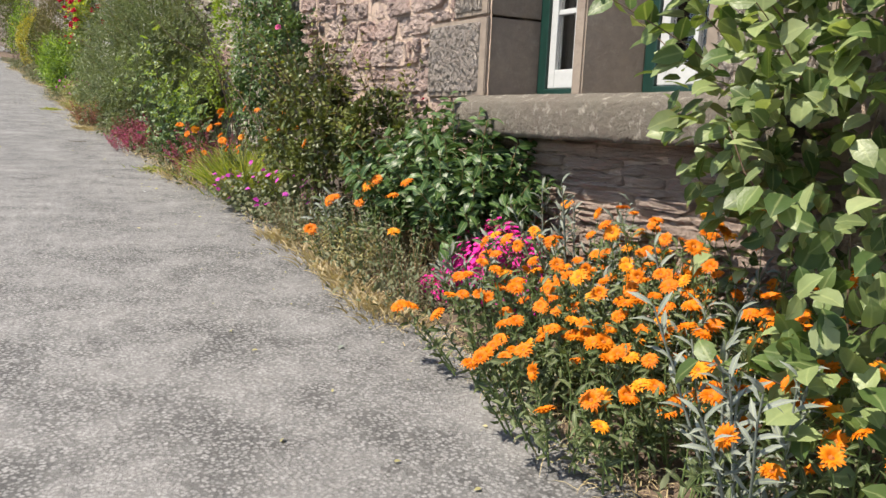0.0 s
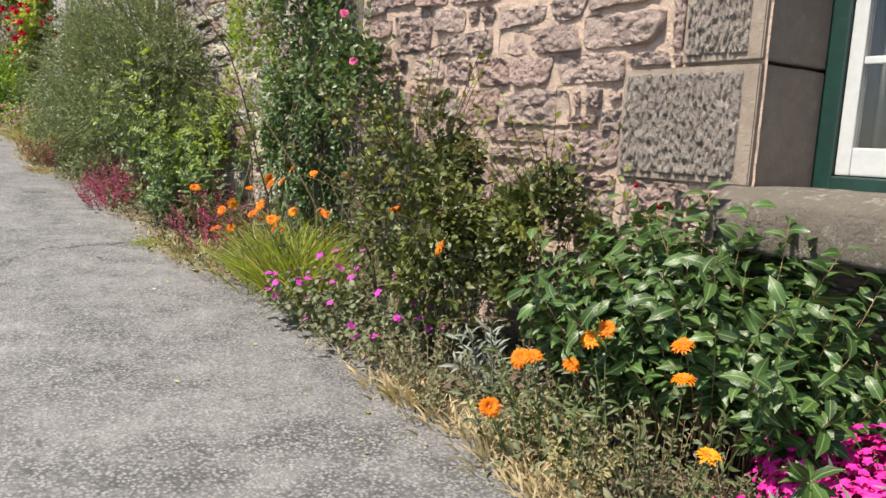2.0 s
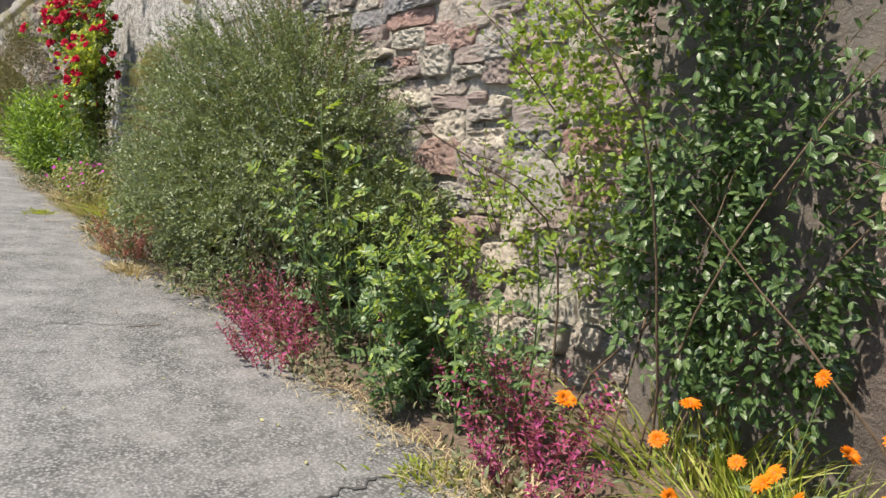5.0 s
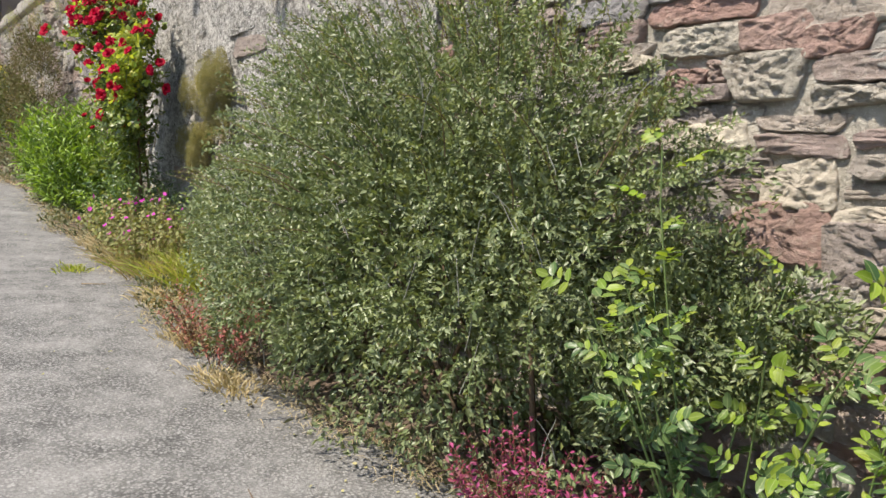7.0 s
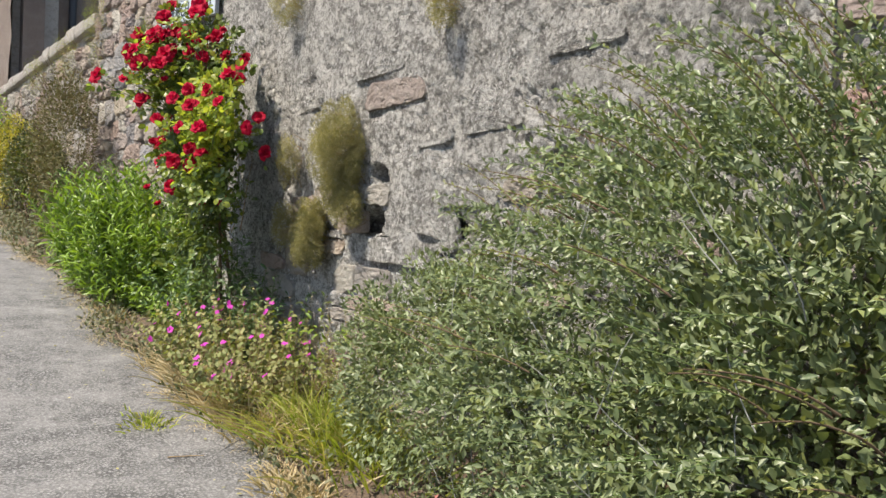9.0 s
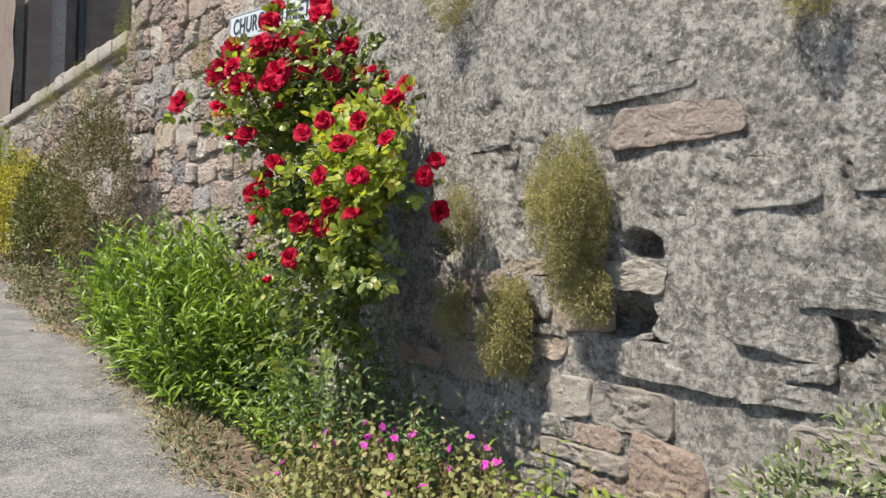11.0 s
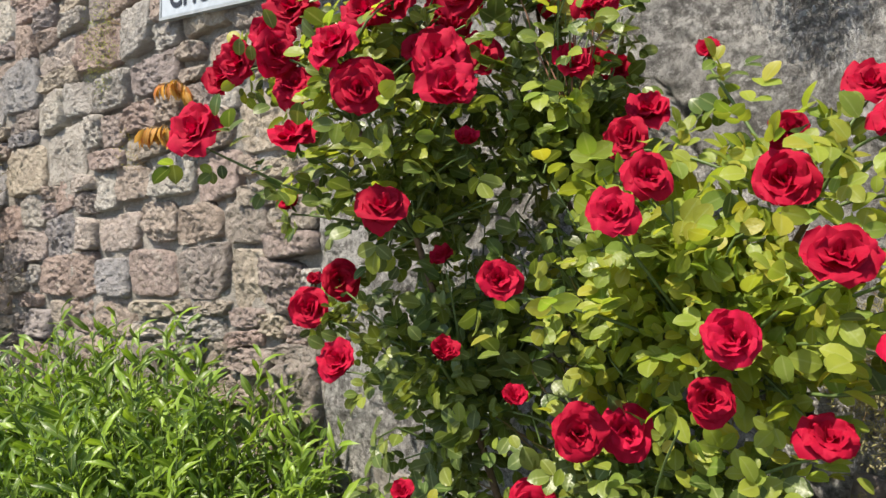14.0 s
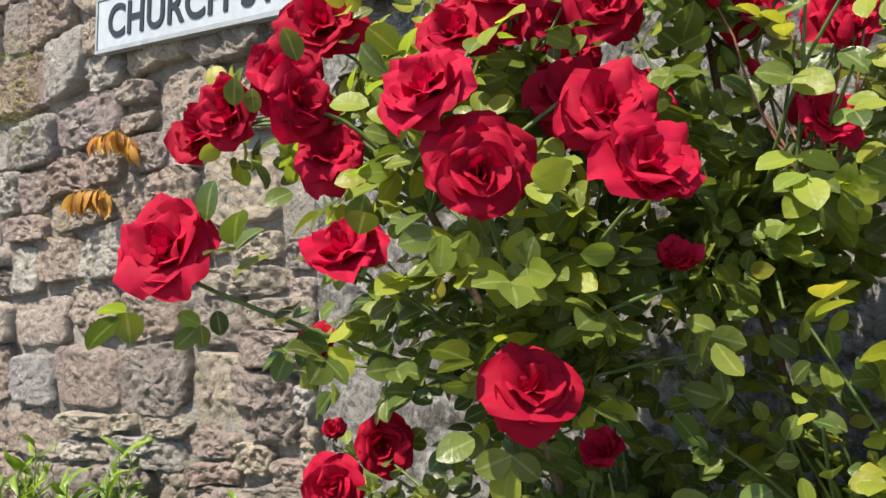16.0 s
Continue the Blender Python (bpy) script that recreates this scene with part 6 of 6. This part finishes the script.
# geranium patch past the bush
th, lines, rng = stemmy("hardy_geranium", "geranium with magenta-pink flowers over dry grass", "flower", 1.82, 12.05, 72, 190, (0.24, 0.6), 0.5, 0.5, "ovate", 15, 0.03, 0.8, OLIVE_LEAF, DRY_STEM, kind="ovate", r=0.0015)
heads(th, lines, rng, 52, GERANIUMS, 0.017, None, 0.6)
stemmy("dry_weed", "dry seeding weeds at the foot of the wall", "plant", 2.1, 11.6, 73, 40, (0.14, 0.7), 0.5, 0.3, "tiny", 14, 0.022, 0.35, TUFT_LEAF, DRY_STEM, kind="tiny", r=0.0015)

# tall leafy clump by the road and weeds below the rose
stemmy("phlox_clump", "dense clump of fresh green lance-shaped leaves by the road", "plant", 1.96, 14.66, 74, 270, (0.3, 0.84), 1.05, 0.3, "lance", 27, 0.095, 0.23, FRESH_LEAF, GREEN_STEM, out=0.8, fwd=0.75, droop=-0.05, r=0.003, start=0.3)
stemmy("phlox_clump", "lower fringe of green lance-shaped leaves at the road's edge", "plant", 1.8, 14.6, 75, 70, (0.16, 0.7), 0.55, 0.4, "lance", 18, 0.11, 0.2, FRESH_LEAF, GREEN_STEM, out=0.85, fwd=0.5, droop=-0.4, r=0.003)
stemmy("leafy_weed", "low leafy green weeds below the climbing rose", "plant", 1.98, 13.55, 76, 90, (0.2, 0.55), 0.5, 0.4, "lance", 14, 0.06, 0.3, FRESH_LEAF, GREEN_STEM, r=0.002)
stemmy("leafy_weed", "tall dark leafy weeds around the stems of the climbing rose", "plant", 2.02, 12.95, 79, 70, (0.2, 0.42), 0.75, 0.35, "lance", 16, 0.055, 0.34, COOL_LEAF, GREEN_STEM, r=0.002)
stemmy("leafy_weed", "small weeds against the foot of the rendered wall", "plant", 2.15, 12.7, 77, 46, (0.12, 0.45), 0.4, 0.3, "lance", 12, 0.04, 0.35, HERB_LEAF, DRY_STEM, r=0.0018)

stemmy("leafy_weed", "soft green weeds at the foot of the rendered wall", "plant", 2.1, 12.42, 171, 40, (0.12, 0.2), 0.62, 0.3, "lance", 16, 0.04, 0.36, COOL_LEAF, GREEN_STEM, r=0.0016)
stemmy("leafy_weed", "pale green seedling weed against the wall", "plant", 2.12, 11.74, 172, 12, (0.07, 0.08), 0.6, 0.3, "lance", 12, 0.055, 0.34, LIME_LEAF, GREEN_STEM, r=0.002)
stemmy("dry_weed", "yellowing feathery weed against the wall", "plant", 2.14, 11.42, 173, 40, (0.09, 0.14), 0.58, 0.35, "tiny", 22, 0.018, 0.4, OLIVE_LEAF, DRY_STEM, kind="tiny", r=0.0014)
stemmy("dry_weed", "tall bleached seed stalks below the tufts", "plant", 2.14, 12.12, 174, 16, (0.08, 0.16), 0.6, 0.3, "tiny", 10, 0.016, 0.3, STRAW, DRY_STEM, kind="tiny", r=0.0014)

# further shrubs up the street
loose_shrub("dry_shrub", "tall brownish shrub with sparse dry leaves by the wall", "shrub", 1.98, 17.0, 121, 8, 9500, (0.34, 0.8, 0.95), 0.034, 0.4, BROWN_LEAF, "tiny", lumps=70, lump=0.26, shoots_n=60, shoot_len=0.4, z_mid=0.95)
loose_shrub("green_shrub", "mid green shrub further up the verge", "shrub", 2.0, 18.9, 122, 6, 5600, (0.34, 0.8, 0.7), 0.05, 0.5, SHRUB_LEAF, "tiny", lumps=50, shoots_n=30, shoot_len=0.35)
loose_shrub("golden_shrub", "golden yellow shrub up the street beside the wall", "shrub", 1.98, 20.6, 123, 6, 6500, (0.36, 0.85, 0.75), 0.055, 0.5, YELLOW_LEAF, "tiny", lumps=50, shoots_n=30, shoot_len=0.3)
stemmy("leafy_weed", "low leafy weeds along the upper verge", "plant", 1.86, 17.6, 78, 90, (0.16, 1.6), 0.34, 0.4, "lance", 13, 0.06, 0.3, HERB_LEAF, DRY_STEM, r=0.002)
loose_shrub("green_shrub", "tall green shrub up the street beside the wall", "shrub", 2.0, 23.0, 124, 10, 2600, (0.4, 1.0, 0.9), 0.06, 0.5, FRESH_LEAF, "tiny", lumps=50, shoots_n=30, shoot_len=0.4)
loose_shrub("green_shrub", "broad green shrub at the far end of the verge", "shrub", 2.0, 26.0, 125, 10, 3600, (0.5, 1.5, 1.3), 0.07, 0.5, SHRUB_LEAF, "tiny", lumps=50, shoots_n=30, shoot_len=0.4)
loose_shrub("green_shrub", "large rounded shrub closing the view up the street", "shrub", 1.8, 31.0, 128, 10, 5200, (0.8, 2.2, 1.6), 0.09, 0.5, SHRUB_LEAF, "tiny", lumps=80, lump=0.26, shoots_n=30, shoot_len=0.5)
loose_shrub("green_hedge", "clipped green hedge behind the garden wall", "hedge", 3.15, 21.9, 126, 8, 3200, (0.3, 0.9, 0.55), 0.05, 0.5, FRESH_LEAF, "tiny", z=3.75, lumps=60, shoots_n=10, z_mid=0.4)
loose_shrub("wall_top_shrub", "yellow-green shrub hanging over the garden wall", "shrub", 2.5, 16.4, 127, 8, 2400, (0.3, 0.7, 0.4), 0.045, 0.5, LIME_LEAF, "tiny", z=4.55, lumps=50, shoots_n=30, shoot_len=0.3, z_mid=0.2)


# tufts growing out of the wall
def wall_tuft(x, y, z, half, seed, n, mat, label):
    rng = np.random.default_rng(seed)
    th = thing("wall_tuft", label, "plant", x, y, z)
    P, D = cloud(rng, n, (-0.02, 0, 0), half, 46, 0.36, -9, -1)
    D = unit(0.5 * D + np.array([-0.3, 0, 0.4]) + rng.normal(0, 0.7, D.shape))
    L = rng.uniform(0.007, 0.014, len(P))
    foliage("crown", "tiny", P, D, facing(rng, len(P), 0.8), L, L * 0.32, mat, th)
    lines = [shoot(rng, (0.08, rng.normal(0, half[1] * 0.3), rng.normal(0, half[2] * 0.4)), (-1, rng.normal(0, 0.5), rng.normal(0.1, 0.6)), half[0] * 1.3, (0, 0, 0.2), 6) for _ in range(24)]
    stems(lines, 0.002, 0.001, DRY_STEM, th, "twig")


wall_tuft(2.27, 11.81, 2.3, (0.15, 0.15, 0.29), 131, 34000, TUFT_LEAF, "olive tuft of dry thyme growing out of the wall")
wall_tuft(2.29, 11.72, 2.02, (0.09, 0.1, 0.12), 132, 6000, TUFT_LEAF, "olive tuft of dry thyme growing out of the wall")
wall_tuft(2.28, 12.1, 1.86, (0.11, 0.12, 0.2), 133, 20000, TUFT_LEAF, "lower tuft of dry thyme on the wall")
wall_tuft(2.29, 12.45, 1.92, (0.07, 0.1, 0.14), 134, 3000, TUFT_LEAF, "small tuft of dry thyme on the wall")
wall_tuft(2.29, 12.42, 2.3, (0.07, 0.1, 0.16), 135, 3000, TUFT_LEAF, "small dark tuft beside the rose")
wall_tuft(2.3, 10.98, 2.93, (0.08, 0.09, 0.12), 136, 2600, TUFT_LEAF, "tuft growing high on the rendered wall")
wall_tuft(2.3, 12.55, 3.27, (0.08, 0.16, 0.16), 137, 3000, TUFT_LEAF, "tuft growing high on the rendered wall")
wall_tuft(2.3, 17.2, 4.0, (0.14, 0.22, 0.45), 138, 2600, GRASS_LEAF, "green and brown tuft hanging from the wall")
wall_tuft(2.3, 18.8, 3.9, (0.16, 0.5, 0.3), 139, 2600, GRASS_LEAF, "mossy growth on the top of the low wall")
wall_tuft(2.3, 20.6, 3.9, (0.16, 0.6, 0.25), 140, 2000, GRASS_LEAF, "mossy growth on the top of the low wall")
wall_tuft(2.31, 15.45, 3.55, (0.06, 0.12, 0.24), 141, 600, GRASS_LEAF, "thin dry growth on the wall beside the sign")
wall_tuft(2.31, 15.25, 3.05, (0.05, 0.05, 0.1), 142, 70, YELLOW_LEAF, "withered orange leaves on the wall")


# ---- ground cover and litter ----
def ground_cover():
    rng = np.random.default_rng(151)
    n = 26000
    y = rng.uniform(-0.5, 25, n)
    u = rng.random(n) ** 1.2
    x = edge_x(y) - 0.02 + u * (2.2 - edge_x(y))
    patch = np.array([noise.noise(Vector((a * 2.3, b * 1.4, 3))) for a, b in zip(x, y)])
    keep = patch + rng.normal(0, 0.2, n) > -0.12
    x, y = x[keep], y[keep]
    P = np.c_[x, y, G(y) + 0.02]
    D = unit(rng.normal(0, 0.7, (len(x), 3)) + np.array([-0.2, 0, 1.0]))
    P = P + D * rng.uniform(0, 0.1, (len(x), 1))
    L = rng.uniform(0.02, 0.05, len(x))
    V, T = leaves("lance", P, D + rng.normal(0, 0.5, D.shape), facing(rng, len(x), 0.8), L, L * 0.38)
    tagged(new("ground_cover", tri_mesh("ground_cover", V, T, HERB_LEAF)), "dusty low weeds covering the flower bed", "weeds", kind="stuff")
    n = 9500
    y = rng.uniform(0.3, 24, n)
    x = edge_x(y) + rng.normal(0.03, 0.06, n)
    P = np.c_[x, y, G(y) + rng.uniform(0.004, 0.03, n)]
    D = unit(np.c_[rng.normal(0, 1, (n, 2)), rng.normal(0.05, 0.16, n)])
    L = rng.uniform(0.03, 0.1, n)
    V, T = leaves("blade", P, D, np.tile([0, 0, 1.0], (n, 1)), L, 0.0035)
    tagged(new("straw_litter", tri_mesh("straw_litter", V, T, STRAW)), "dry straw and litter along the edge of the asphalt", "straw", kind="stuff")
    n = 260
    y = rng.uniform(1, 16, n)
    x = edge_x(y) - rng.exponential(0.35, n)
    L = rng.uniform(0.008, 0.022, n)
    P = np.c_[x, y, G(y) + 0.006]
    V, T = leaves("ovate", P, np.c_[rng.normal(0, 1, (n, 2)), np.full(n, 0.1)], facing(rng, n, 0.2), L, L * 0.6)
    tagged(new("fallen_leaves", tri_mesh("fallen_leaves", V, T, TUFT_LEAF)), "small fallen leaves scattered on the asphalt", "leaves", kind="stuff")


ground_cover()


# ---- small things ----
def budding_stems():
    """Thin upright stems with pointed buds above the rose."""
    rng = np.random.default_rng(161)
    th = thing("rose_bud_spray", "spray of pointed rose buds on thin reddish stems above the blooms", "rose bud", 1.92, 12.87, 2.82)
    for k in range(7):
        line = shoot(rng, (0, 0, 0), (rng.normal(-0.15, 0.2), rng.normal(-0.1, 0.35), 1), rng.uniform(0.16, 0.3), (0, 0, 0.1), 7, 0.2)
        st = stems([line], 0.0025, 0.0014, RED_STEM, th, one=True)
        bm = bmesh.new()
        bmesh.ops.create_icosphere(bm, subdivisions=2, radius=1)
        for v in bm.verts:
            v.co = Vector((v.co.x * 0.008 * (1 - 0.35 * v.co.z), v.co.y * 0.008 * (1 - 0.35 * v.co.z), v.co.z * 0.017 + 0.012))
        part("bud", bm, (RED_PETAL if k % 3 == 0 else LIME_LEAF), st, m=turned(line[-1], unit(line[-1] - line[-2]), 1.0))


budding_stems()


def withered_leaves(y, z, seed, n):
    rng = np.random.default_rng(seed)
    th = thing("withered_fern", "withered orange leaves clinging to the stone wall", "plant", 2.31, y, z)
    line = [shoot(rng, (0.04, 0, 0), (-0.5, rng.normal(0, 0.6), 0.5), 0.1, (0, 0, -1.2), 6) for _ in range(n)]
    stems(line, 0.002, 0.001, DRY_STEM, th)
    P, D = along(rng, line, 5, 0.3, 0.5, 0.6, -1.4)
    foliage("leafage", "lance", P, D, facing(rng, len(P), 0.5), 0.075, 0.03, ORANGE_LEAF, th)


ORANGE_LEAF = leaf_material("withered_orange_leaf", [(0.6, 0.26, 0.03), (0.68, 0.36, 0.05), (0.5, 0.16, 0.04)], 0.6, 0.35)
withered_leaves(15.0, 3.12, 171, 6)
withered_leaves(14.88, 3.28, 172, 5)


def road_litter(kind, x, y, size, mat, label, seed):
    rng = np.random.default_rng(seed)
    if kind == "twig":
        a = rng.uniform(0, 6.3)
        way = np.array([math.cos(a), math.sin(a), 0])
        line = [shoot(rng, (0, 0, 0.004), way, size, (0, 0, 0), 8, 0.3)]
        line[0][:, 2] = 0.005 + 0.0785 * line[0][:, 1]
        V, T = tubes(line, 0.003, 0.0015)
    else:
        V, T = leaves("ovate", np.zeros((1, 3)) + np.array([0, 0, 0.006]), rng.normal(0, 1, (1, 3)) * np.array([1, 1, 0.05]), np.array([[0.1, 0.1, 1.0]]), size, size * 0.6)
    ob = new(kind, tri_mesh(kind, V, T, mat))
    ob.location = (x, y, float(G(y)))
    tagged(ob, label, kind.replace("_", " "))


road_litter("twig", 1.18, 8.05, 0.16, WOOD, "thin brown twig lying on the asphalt", 1)
road_litter("twig", 1.05, 8.3, 0.09, WOOD, "short dry twig lying on the asphalt", 2)
road_litter("twig", 1.5, 14.6, 0.2, DRY_STEM, "pale dry twig at the road's edge", 3)
road_litter("twig", 1.25, 11.3, 0.14, DRY_STEM, "pale dry twig lying on the asphalt", 4)
road_litter("scrap", 1.12, 5.26, 0.022, WHITE_PAINT, "small white paper scrap on the asphalt", 5)
road_litter("fallen_leaf", 1.29, 3.68, 0.035, YELLOW_LEAF, "small yellow fallen leaf on the asphalt", 6)
road_litter("fallen_leaf", 1.04, 5.9, 0.045, BROWN_LEAF, "dark curled fallen leaf on the asphalt", 7)
road_litter("fallen_leaf", 1.1, 2.24, 0.03, SILVER_LEAF, "pale fallen leaf on the asphalt", 8)
road_litter("fallen_leaf", 1.35, 2.75, 0.03, YELLOW_LEAF, "yellow petal on the asphalt", 9)
grass_tuft("moss_patch", "low patch of yellow-green moss and grass on the asphalt", 1.3, 11.75, 88, 160, (0.1, 0.14), 0.05, GRASS_LEAF)
grass_tuft("moss_patch", "low patch of yellow-green moss and grass at the seam", 1.42, 6.2, 89, 200, (0.14, 0.14), 0.05, GRASS_LEAF)
